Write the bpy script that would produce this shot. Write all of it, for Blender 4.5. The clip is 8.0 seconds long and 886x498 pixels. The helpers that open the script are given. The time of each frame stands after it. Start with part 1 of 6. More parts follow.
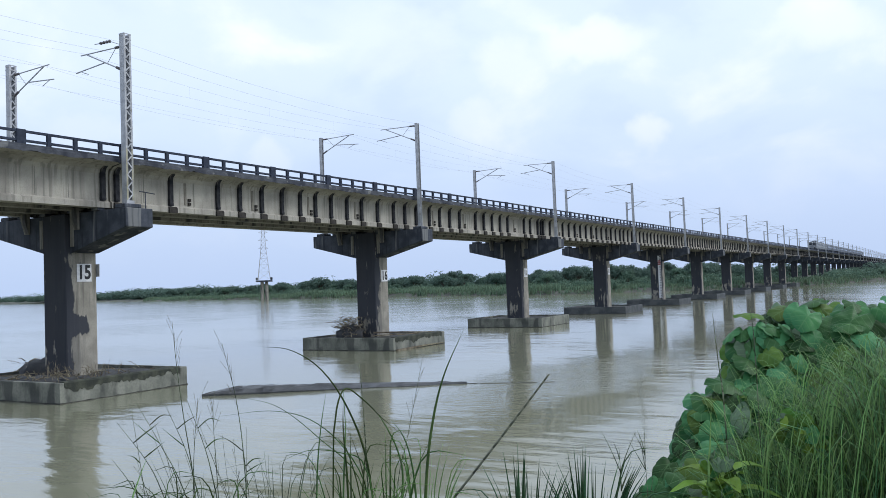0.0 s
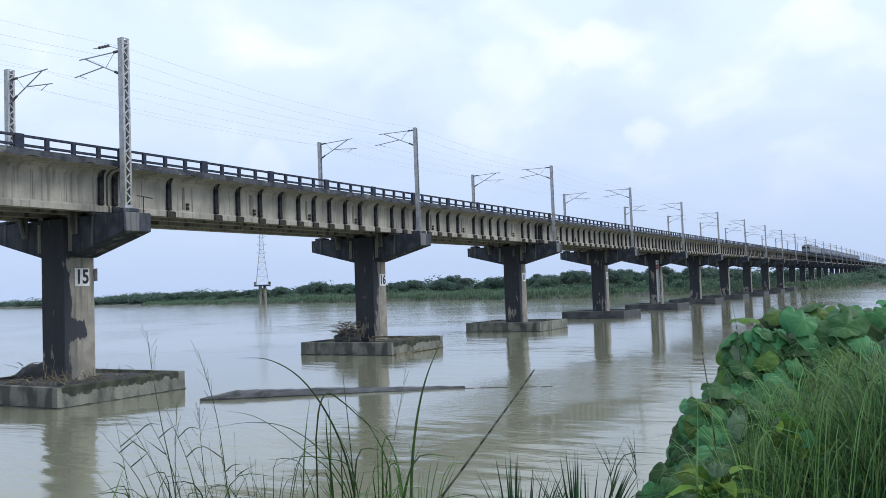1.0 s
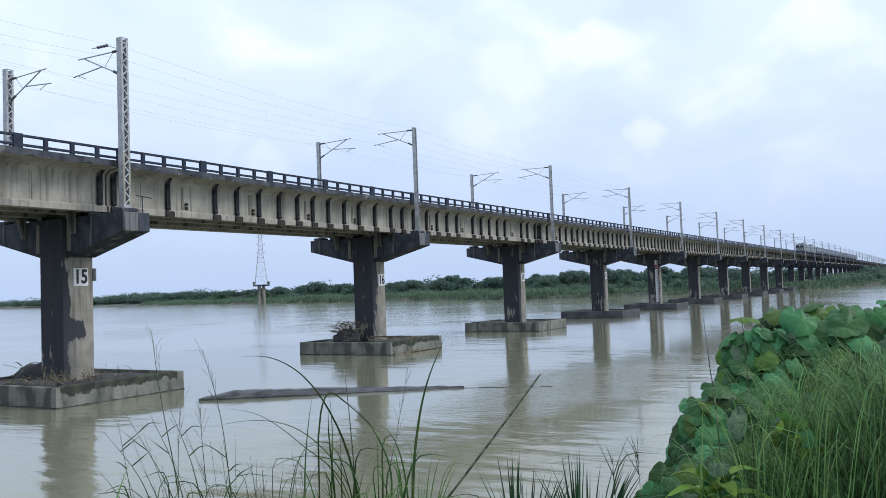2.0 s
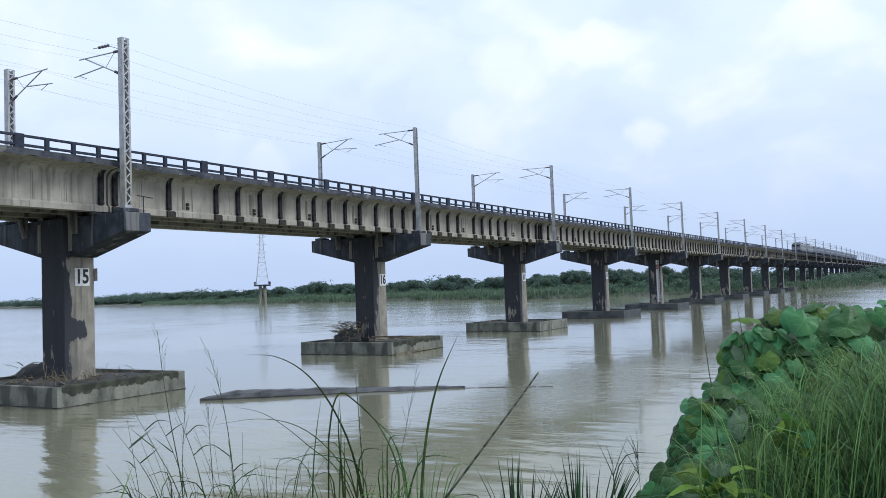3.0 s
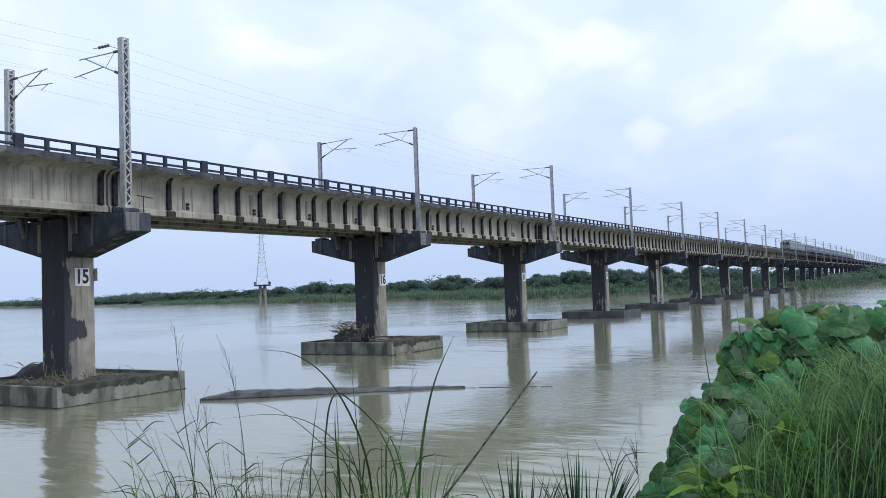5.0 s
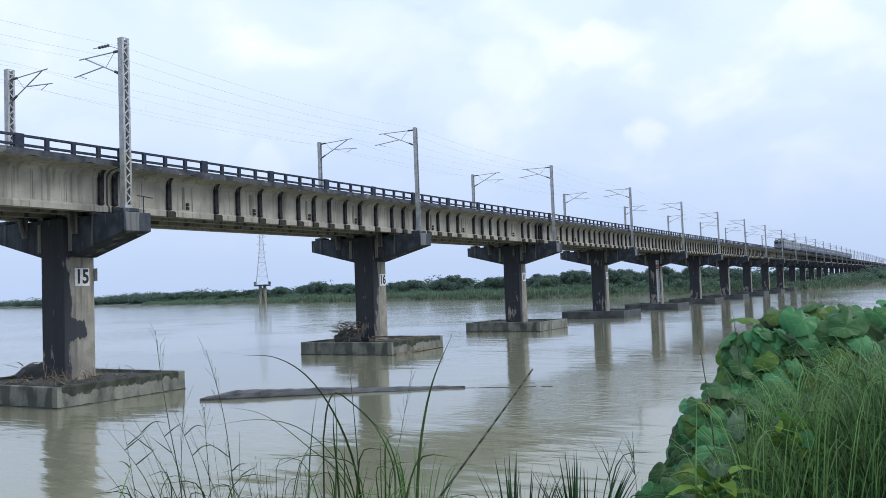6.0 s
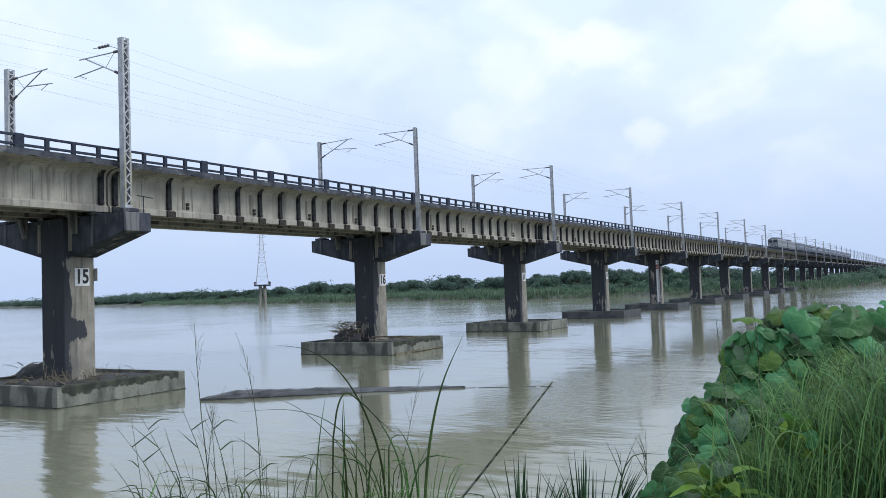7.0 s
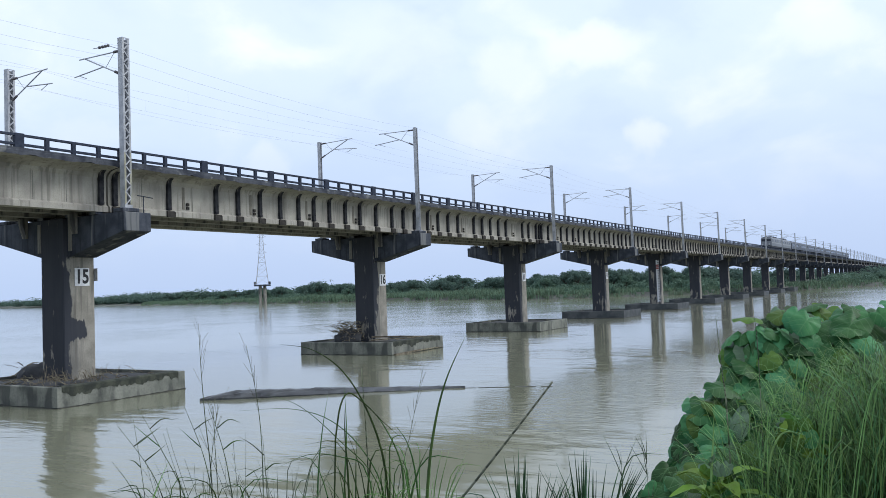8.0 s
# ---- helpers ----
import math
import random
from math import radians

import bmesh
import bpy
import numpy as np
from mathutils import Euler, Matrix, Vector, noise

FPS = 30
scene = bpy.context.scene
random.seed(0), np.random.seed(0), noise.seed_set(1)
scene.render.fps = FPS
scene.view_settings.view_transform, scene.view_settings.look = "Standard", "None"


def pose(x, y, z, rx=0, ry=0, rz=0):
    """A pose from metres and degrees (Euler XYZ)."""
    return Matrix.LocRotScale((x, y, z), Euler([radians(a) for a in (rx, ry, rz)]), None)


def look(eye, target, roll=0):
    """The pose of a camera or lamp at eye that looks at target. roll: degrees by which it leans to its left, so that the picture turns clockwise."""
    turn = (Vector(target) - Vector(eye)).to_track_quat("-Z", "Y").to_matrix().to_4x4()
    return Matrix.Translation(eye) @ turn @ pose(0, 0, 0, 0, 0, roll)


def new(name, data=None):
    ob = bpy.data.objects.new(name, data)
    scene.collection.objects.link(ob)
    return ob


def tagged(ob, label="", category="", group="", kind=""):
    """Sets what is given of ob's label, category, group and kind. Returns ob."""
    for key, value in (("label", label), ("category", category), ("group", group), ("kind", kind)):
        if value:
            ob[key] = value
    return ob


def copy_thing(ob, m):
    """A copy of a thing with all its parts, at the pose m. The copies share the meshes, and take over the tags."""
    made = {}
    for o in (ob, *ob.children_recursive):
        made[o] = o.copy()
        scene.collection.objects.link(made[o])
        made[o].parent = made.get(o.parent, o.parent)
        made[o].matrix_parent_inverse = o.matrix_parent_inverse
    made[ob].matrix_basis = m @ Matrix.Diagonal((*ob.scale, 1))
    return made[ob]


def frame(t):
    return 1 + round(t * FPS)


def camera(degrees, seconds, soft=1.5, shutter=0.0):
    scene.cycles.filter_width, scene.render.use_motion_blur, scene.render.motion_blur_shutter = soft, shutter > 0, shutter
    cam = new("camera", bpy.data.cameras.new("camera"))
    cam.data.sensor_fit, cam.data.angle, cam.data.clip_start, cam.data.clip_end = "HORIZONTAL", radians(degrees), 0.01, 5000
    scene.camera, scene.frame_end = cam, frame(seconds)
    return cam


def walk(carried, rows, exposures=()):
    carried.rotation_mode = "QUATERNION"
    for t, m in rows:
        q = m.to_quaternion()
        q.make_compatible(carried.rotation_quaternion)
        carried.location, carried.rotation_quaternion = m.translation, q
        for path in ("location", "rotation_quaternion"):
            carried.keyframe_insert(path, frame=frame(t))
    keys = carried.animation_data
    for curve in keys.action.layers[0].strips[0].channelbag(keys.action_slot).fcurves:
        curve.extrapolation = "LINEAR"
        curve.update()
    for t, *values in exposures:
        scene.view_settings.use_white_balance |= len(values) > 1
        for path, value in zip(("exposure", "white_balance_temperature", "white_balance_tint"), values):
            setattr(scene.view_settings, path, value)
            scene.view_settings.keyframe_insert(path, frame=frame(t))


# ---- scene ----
# Camera on the near river bank, looking along a long railway bridge.
# World: bridge centre line x = 0, piers every SPAN metres along +y, water z = 0.
SPAN = 30.5
EYE = Vector((43.42, -30.59, 5.454))


def aim(turn, tilt, roll=-2.14):
    """The camera's pose: turn degrees to the left of +y, tilt degrees up."""
    a, b = radians(turn), radians(tilt)
    way = Vector((-math.sin(a) * math.cos(b), math.cos(a) * math.cos(b), math.sin(b)))
    return look(EYE, EYE + way, roll)


cam = camera(56.59, 8.0, soft=0.72)
walk(cam, [
    (0.0, aim(30.414, 2.400)), (0.6, aim(30.414, 2.402)), (0.7, aim(30.284, 2.690)), (1.0, aim(30.284, 2.700)),
    (1.5, aim(30.215, 2.691)), (1.7, aim(30.186, 2.688)), (2.2, aim(30.240, 2.690)), (2.8, aim(30.284, 2.691)),
    (4.0, aim(30.284, 2.691)), (5.2, aim(30.284, 2.691)), (6.5, aim(30.284, 2.691)), (8.0, aim(30.284, 2.691))])

# ---- light ----
SUN_UP, SUN_ROUND = radians(42), radians(62)   # height, and turn from +y towards +x


CLOUD_HEADS = [(16.4, 9.7, 1.6, 1.4, 0.8), (19.7, 16.2, 3.6, 1.5, 0.6), (28.1, 11.0, 2.2, 1.6, 0.45), (25.2, 14.5, 2.4, 2.2, 0.4), (42.3, 9.1, 1.4, 1.5, 0.5),
               (4.8, 15.4, 3.0, 1.8, 0.5), (33.1, 16.7, 4.5, 2.5, 0.2), (53.7, 10.6, 2.6, 1.2, 0.25)]


def build_world():
    world = bpy.data.worlds.new("overcast_sky")
    world.use_nodes = True
    scene.world = world
    nt = world.node_tree
    nt.nodes.clear()
    N, L = nt.nodes.new, nt.links.new
    sky = N("ShaderNodeTexSky")
    sky.sky_type, sky.sun_disc = "NISHITA", False
    sky.sun_elevation, sky.sun_rotation = SUN_UP, SUN_ROUND
    sky.air_density, sky.dust_density = 1.3, 2.5
    co = N("ShaderNodeTexCoord")
    sep = N("ShaderNodeSeparateXYZ")
    L(co.outputs["Generated"], sep.inputs[0])
    # cloud deck: directions flattened onto a plane overhead
    up = N("ShaderNodeMath"); up.operation = "MAXIMUM"; up.inputs[1].default_value = 0.0
    L(sep.outputs["Z"], up.inputs[0])
    den = N("ShaderNodeMath"); den.operation = "ADD"; den.inputs[1].default_value = 0.55
    L(up.outputs[0], den.inputs[0])
    div = N("ShaderNodeVectorMath"); div.operation = "DIVIDE"
    cmb = N("ShaderNodeCombineXYZ")
    for i in range(3):
        L(den.outputs[0], cmb.inputs[i])
    L(co.outputs["Generated"], div.inputs[0])
    L(cmb.outputs[0], div.inputs[1])
    n1 = N("ShaderNodeTexNoise")
    n1.inputs["Scale"].default_value, n1.inputs["Detail"].default_value, n1.inputs["Roughness"].default_value = 4.6, 8.0, 0.50
    n1.inputs["Distortion"].default_value = 0.25
    mp = N("ShaderNodeMapping"); mp.inputs["Location"].default_value = (3.1, 1.4, 0.0)
    L(div.outputs[0], mp.inputs[0])
    L(mp.outputs[0], n1.inputs["Vector"])
    ramp = N("ShaderNodeValToRGB")
    ramp.color_ramp.interpolation = "EASE"
    e = ramp.color_ramp.elements
    e[0].position, e[0].color = 0.32, (0.63, 0.755, 1.0, 1)
    e[1].position, e[1].color = 0.74, (0.92, 0.98, 1.08, 1)
    mid = e.new(0.5); mid.color = (0.705, 0.825, 1.04, 1)
    L(n1.outputs["Fac"], ramp.inputs[0])
    deck = ramp.outputs[0]
    # brighter heads of cloud standing in the deck: turn to the left of +y, height, half width, half height (degrees), share
    warp = N("ShaderNodeTexNoise")
    warp.inputs["Scale"].default_value, warp.inputs["Detail"].default_value = 16.0, 6.0
    L(co.outputs["Generated"], warp.inputs["Vector"])
    centred = N("ShaderNodeVectorMath"); centred.operation = "SUBTRACT"; centred.inputs[1].default_value = (0.5, 0.5, 0.5)
    L(warp.outputs["Color"], centred.inputs[0])
    shifted = N("ShaderNodeVectorMath"); shifted.operation = "MULTIPLY_ADD"; shifted.inputs[1].default_value = (0.07, 0.07, 0.07)
    L(centred.outputs[0], shifted.inputs[0]); L(co.outputs["Generated"], shifted.inputs[2])
    for turn, rise, wide, tall, share in CLOUD_HEADS:
        a, b = radians(turn), radians(rise)
        way = Vector((-math.sin(a) * math.cos(b), math.cos(a) * math.cos(b), math.sin(b)))
        right = Vector((math.cos(a), math.sin(a), 0))
        top = right.cross(way)
        legs = []
        for axis, half in ((right, wide), (top, tall)):
            dot = N("ShaderNodeVectorMath"); dot.operation = "DOT_PRODUCT"
            L(shifted.outputs[0], dot.inputs[0]); dot.inputs[1].default_value = axis / radians(half)
            far = N("ShaderNodeMath"); far.operation = "SUBTRACT"; far.inputs[1].default_value = way.dot(axis) / radians(half)
            L(dot.outputs["Value"], far.inputs[0])
            sq = N("ShaderNodeMath"); sq.operation = "POWER"; sq.inputs[1].default_value = 2.0
            L(far.outputs[0], sq.inputs[0])
            legs.append(sq.outputs[0])
        total = N("ShaderNodeMath"); total.operation = "ADD"
        L(legs[0], total.inputs[0]); L(legs[1], total.inputs[1])
        soft = N("ShaderNodeMapRange"); soft.interpolation_type = "SMOOTHSTEP"
        soft.inputs[1].default_value, soft.inputs[2].default_value, soft.inputs[3].default_value, soft.inputs[4].default_value = 0.1, 1.5, share, 0.0
        L(total.outputs[0], soft.inputs[0])
        lift = N("ShaderNodeMix"); lift.data_type = "RGBA"
        L(soft.outputs[0], lift.inputs[0]); L(deck, lift.inputs[6]); lift.inputs[7].default_value = (0.97, 1.01, 1.08, 1)
        deck = lift.outputs[2]
    # haze towards the horizon
    hz = N("ShaderNodeMapRange"); hz.interpolation_type = "SMOOTHSTEP"
    hz.inputs[1].default_value, hz.inputs[2].default_value = -0.01, 0.31
    L(sep.outputs["Z"], hz.inputs[0])
    mixh = N("ShaderNodeMix"); mixh.data_type = "RGBA"
    mixh.inputs[6].default_value = (0.465, 0.588, 0.835, 1)
    L(hz.outputs[0], mixh.inputs[0])
    L(deck, mixh.inputs[7])
    # thin share of clear sky above the deck
    add = N("ShaderNodeMix"); add.data_type = "RGBA"; add.blend_type = "ADD"
    add.inputs[0].default_value = 1.0
    dim = N("ShaderNodeVectorMath"); dim.operation = "SCALE"; dim.inputs["Scale"].default_value = 0.008
    L(sky.outputs[0], dim.inputs[0])
    L(mixh.outputs[2], add.inputs[6])
    L(dim.outputs[0], add.inputs[7])
    bg = N("ShaderNodeBackground")
    bg.inputs["Strength"].default_value = 0.985
    L(add.outputs[2], bg.inputs["Color"])
    out = N("ShaderNodeOutputWorld")
    L(bg.outputs[0], out.inputs[0])


build_world()
sun = new("sun", bpy.data.lights.new("sun", "SUN"))
sun.data.energy, sun.data.angle, sun.data.color = 1.35, radians(22), (0.96, 0.98, 1.0)
sun.matrix_world = look((0, 0, 0), (-math.sin(SUN_ROUND) * math.cos(SUN_UP), -math.cos(SUN_ROUND) * math.cos(SUN_UP), -math.sin(SUN_UP)))
scene.view_settings.exposure = 0.16


# ---- materials ----
def material(name, dark, light, rough=0.8, scale=3.0, grain=40.0, bump=0.15, metal=0.0, stain=None, streak=0.0, spread=(0.42, 0.60), amount=1.0, jitter=0.0, object_space=True, drip=0.0):
    """Two-scale procedural surface: large patches between two tones, fine grain, optional stains (drawn out downwards by streak)."""
    m = bpy.data.materials.new(name)
    m.use_nodes = True
    nt = m.node_tree
    N, L = nt.nodes.new, nt.links.new
    b = nt.nodes["Principled BSDF"]
    b.inputs["Roughness"].default_value, b.inputs["Metallic"].default_value = rough, metal
    co = N("ShaderNodeTexCoord")
    if object_space:
        vec = co.outputs["Object"]
    else:
        geo = N("ShaderNodeNewGeometry")
        vec = geo.outputs["Position"]

    def noise_at(sc, detail=4.0, stretch=None):
        t = N("ShaderNodeTexNoise")
        t.inputs["Scale"].default_value, t.inputs["Detail"].default_value = sc, detail
        if stretch:
            mp = N("ShaderNodeMapping")
            mp.inputs["Scale"].default_value = stretch
            L(vec, mp.inputs[0])
            L(mp.outputs[0], t.inputs["Vector"])
        else:
            L(vec, t.inputs["Vector"])
        return t.outputs["Fac"]

    def mix(fac, a, c):
        x = N("ShaderNodeMix"); x.data_type = "RGBA"
        if isinstance(fac, float):
            x.inputs[0].default_value = fac
        else:
            L(fac, x.inputs[0])
        for i, v in ((6, a), (7, c)):
            if isinstance(v, tuple):
                x.inputs[i].default_value = (*v, 1)
            else:
                L(v, x.inputs[i])
        return x.outputs[2]

    def window(v, a, c, top=1.0):
        r = N("ShaderNodeMapRange"); r.interpolation_type = "SMOOTHSTEP"
        r.inputs[1].default_value, r.inputs[2].default_value, r.inputs[4].default_value = a, c, top
        L(v, r.inputs[0])
        return r.outputs[0]

    g = noise_at(grain, 3.0)
    col = mix(window(noise_at(scale), 0.33, 0.67), dark, light)
    col = mix(window(g, 0.35, 0.75, 0.30), col, tuple(c * 0.55 for c in dark))
    if stain:
        st = noise_at(scale * 1.3, 6.0, (1.0, 1.0, 1.0 / (1.0 + streak)))
        col = mix(window(st, spread[0], spread[1], amount), col, stain)
    if drip:
        # narrow runs of dirt washed down the face
        runs = window(noise_at(1.0, 5.0, (4.5, 4.5, 0.22)), 0.52, 0.66, drip)
        col = mix(runs, col, tuple(c * 0.35 for c in dark))
    if jitter:
        info = N("ShaderNodeObjectInfo")
        gi = N("ShaderNodeNewGeometry")
        s = N("ShaderNodeMath"); s.operation = "ADD"
        L(info.outputs["Random"], s.inputs[0])
        L(gi.outputs["Random Per Island"], s.inputs[1])
        fr = N("ShaderNodeMath"); fr.operation = "FRACT"
        L(s.outputs[0], fr.inputs[0])
        val = N("ShaderNodeMapRange")
        val.inputs[3].default_value, val.inputs[4].default_value = 1 - jitter, 1 + jitter
        L(fr.outputs[0], val.inputs[0])
        hs = N("ShaderNodeHueSaturation")
        L(val.outputs[0], hs.inputs["Value"])
        hue = N("ShaderNodeMapRange")
        hue.inputs[3].default_value, hue.inputs[4].default_value = 0.5 - 0.06 * jitter, 0.5 + 0.045 * jitter
        L(fr.outputs[0], hue.inputs[0])
        L(hue.outputs[0], hs.inputs["Hue"])
        L(col, hs.inputs["Color"])
        col = hs.outputs[0]
    L(col, b.inputs["Base Color"])
    bp = N("ShaderNodeBump")
    bp.inputs["Strength"].default_value, bp.inputs["Distance"].default_value = bump, 0.02
    L(g, bp.inputs["Height"])
    L(bp.outputs[0], b.inputs["Normal"])
    return m


WEB = material("weathered_cream_concrete", (0.33, 0.308, 0.262), (0.47, 0.438, 0.37), 0.85, 0.7, 18, 0.2, stain=(0.15, 0.14, 0.12), streak=14.0, spread=(0.50, 0.72), amount=0.65, drip=0.5)
ALGAE = material("algae_blackened_concrete", (0.045, 0.052, 0.066), (0.088, 0.096, 0.114), 0.85, 1.1, 14, 0.3, stain=(0.24, 0.24, 0.23), streak=10.0, spread=(0.56, 0.63), amount=0.65, drip=0.6)
PIER = material("pier_concrete", (0.24, 0.225, 0.19), (0.34, 0.315, 0.265), 0.85, 0.9, 12, 0.3, stain=(0.045, 0.045, 0.048), streak=5.0, spread=(0.53, 0.60), amount=0.85, drip=0.5)
CAPPED = material("pile_cap_concrete", (0.13, 0.136, 0.112), (0.27, 0.272, 0.225), 0.9, 0.7, 9, 0.6, stain=(0.04, 0.042, 0.040), streak=1.6, spread=(0.47, 0.58), amount=0.7, drip=0.15)
WET_CAP = material("wet_dark_concrete", (0.050, 0.056, 0.060), (0.105, 0.112, 0.112), 0.7, 0.8, 9, 0.5, stain=(0.20, 0.20, 0.18), streak=1.2, spread=(0.60, 0.68), amount=0.5)
DECK = material("dark_deck_concrete", (0.042, 0.046, 0.058), (0.10, 0.105, 0.118), 0.9, 1.2, 14, 0.3, stain=(0.24, 0.24, 0.23), streak=0.0, spread=(0.60, 0.68), amount=0.6)
RAILING = material("dark_painted_railing", (0.020, 0.027, 0.046), (0.042, 0.052, 0.078), 0.6, 4.0, 50, 0.1)
STEEL = material("galvanised_steel", (0.36, 0.368, 0.385), (0.50, 0.505, 0.515), 0.55, 3.0, 60, 0.08, metal=0.1, stain=(0.20, 0.17, 0.12), spread=(0.58, 0.7), amount=0.5)
PRIMER = material("yellowed_primer", (0.30, 0.28, 0.20), (0.42, 0.40, 0.29), 0.7, 3.0, 50, 0.1, stain=(0.30, 0.30, 0.30), streak=3.0, spread=(0.5, 0.62), amount=0.8)
CABLE = material("wire_metal", (0.34, 0.345, 0.36), (0.46, 0.465, 0.48), 0.5, 5.0, 60, 0.0, metal=0.4)
INSULATOR = material("grey_brown_porcelain", (0.11, 0.10, 0.10), (0.17, 0.15, 0.15), 0.25, 8.0, 60, 0.0)
WHITE = material("white_sign_paint", (0.70, 0.70, 0.70), (0.82, 0.82, 0.81), 0.6, 6.0, 40, 0.05)
BLACK = material("black_sign_paint", (0.012, 0.012, 0.014), (0.025, 0.025, 0.028), 0.6, 6.0, 40, 0.05)
RED = material("red_gauge_paint", (0.28, 0.05, 0.05), (0.36, 0.08, 0.07), 0.6, 6.0, 40, 0.05)
EARTH = material("bank_soil", (0.085, 0.086, 0.074), (0.13, 0.13, 0.108), 0.95, 0.12, 2.0, 0.5, stain=(0.055, 0.080, 0.035), spread=(0.48, 0.60), amount=0.8, object_space=False)
MUD = material("wet_mud", (0.036, 0.037, 0.038), (0.092, 0.093, 0.092), 0.35, 1.2, 9, 0.6)
RIB = material("black_rib_concrete", (0.020, 0.021, 0.026), (0.050, 0.050, 0.054), 0.9, 2.2, 20, 0.3, stain=(0.20, 0.185, 0.155), streak=4.0, spread=(0.60, 0.68), amount=0.6)
DAMP = material("tan_damp_concrete", (0.20, 0.18, 0.145), (0.29, 0.265, 0.215), 0.9, 2.0, 20, 0.3, stain=(0.12, 0.105, 0.085), streak=5.0, amount=0.6)
RIB_FOOT = material("brown_stained_concrete", (0.026, 0.024, 0.023), (0.058, 0.052, 0.046), 0.9, 2.5, 20, 0.4, stain=(0.05, 0.045, 0.04), streak=3.0, amount=0.7)
SLUDGE = material("wet_flotsam_crust", (0.02, 0.021, 0.018), (0.055, 0.052, 0.042), 0.7, 3.0, 25, 0.5)
BALLAST = material("ballast", (0.10, 0.095, 0.09), (0.20, 0.19, 0.18), 0.95, 2.0, 14, 0.8)


def leaf_material(name, dark, light, rough=0.5, jitter=0.35, scale=6.0, glow=0.0):
    m = material(name, dark, light, rough, scale, 30, 0.1, jitter=jitter)
    b = m.node_tree.nodes["Principled BSDF"]
    b.inputs["Specular IOR Level"].default_value = 0.10
    if glow:
        # light passing through thin blades
        nt = m.node_tree
        tr = nt.nodes.new("ShaderNodeBsdfTranslucent")
        src = b.inputs["Base Color"].links[0].from_socket
        nt.links.new(src, tr.inputs["Color"])
        mx = nt.nodes.new("ShaderNodeMixShader")
        mx.inputs[0].default_value = glow
        nt.links.new(b.outputs[0], mx.inputs[1])
        nt.links.new(tr.outputs[0], mx.inputs[2])
        nt.links.new(mx.outputs[0], nt.nodes["Material Output"].inputs["Surface"])
    return m


def veined(m, pitch):
    """Adds pale veins to a leaf material: a midrib along z and side veins slanting off it, in the leaf's own space."""
    nt = m.node_tree
    N, L = nt.nodes.new, nt.links.new
    b = nt.nodes["Principled BSDF"]
    col = b.inputs["Base Color"].links[0].from_socket
    co, sep = N("ShaderNodeTexCoord"), N("ShaderNodeSeparateXYZ")
    L(co.outputs["Object"], sep.inputs[0])

    def op(kind, a, c=None):
        n = N("ShaderNodeMath"); n.operation = kind
        for i, v in enumerate((a, c)):
            if v is None:
                continue
            if isinstance(v, float):
                n.inputs[i].default_value = v
            else:
                L(v, n.inputs[i])
        return n.outputs[0]
    ax = op("ABSOLUTE", sep.outputs["X"])
    side = op("ABSOLUTE", op("SUBTRACT", op("FRACT", op("MULTIPLY", op("ADD", sep.outputs["Z"], op("MULTIPLY", ax, 0.75)), pitch)), 0.5))
    near = op("MAXIMUM", op("LESS_THAN", side, 0.055), op("LESS_THAN", ax, 0.0028))
    x = N("ShaderNodeMix"); x.data_type = "RGBA"
    L(op("MULTIPLY", near, 0.22), x.inputs[0]); L(col, x.inputs[6]); x.inputs[7].default_value = (0.16, 0.30, 0.13, 1)
    for link in list(nt.links):
        if link.from_socket == col and link.to_socket != x.inputs[6]:
            L(x.outputs[2], link.to_socket)
    return m


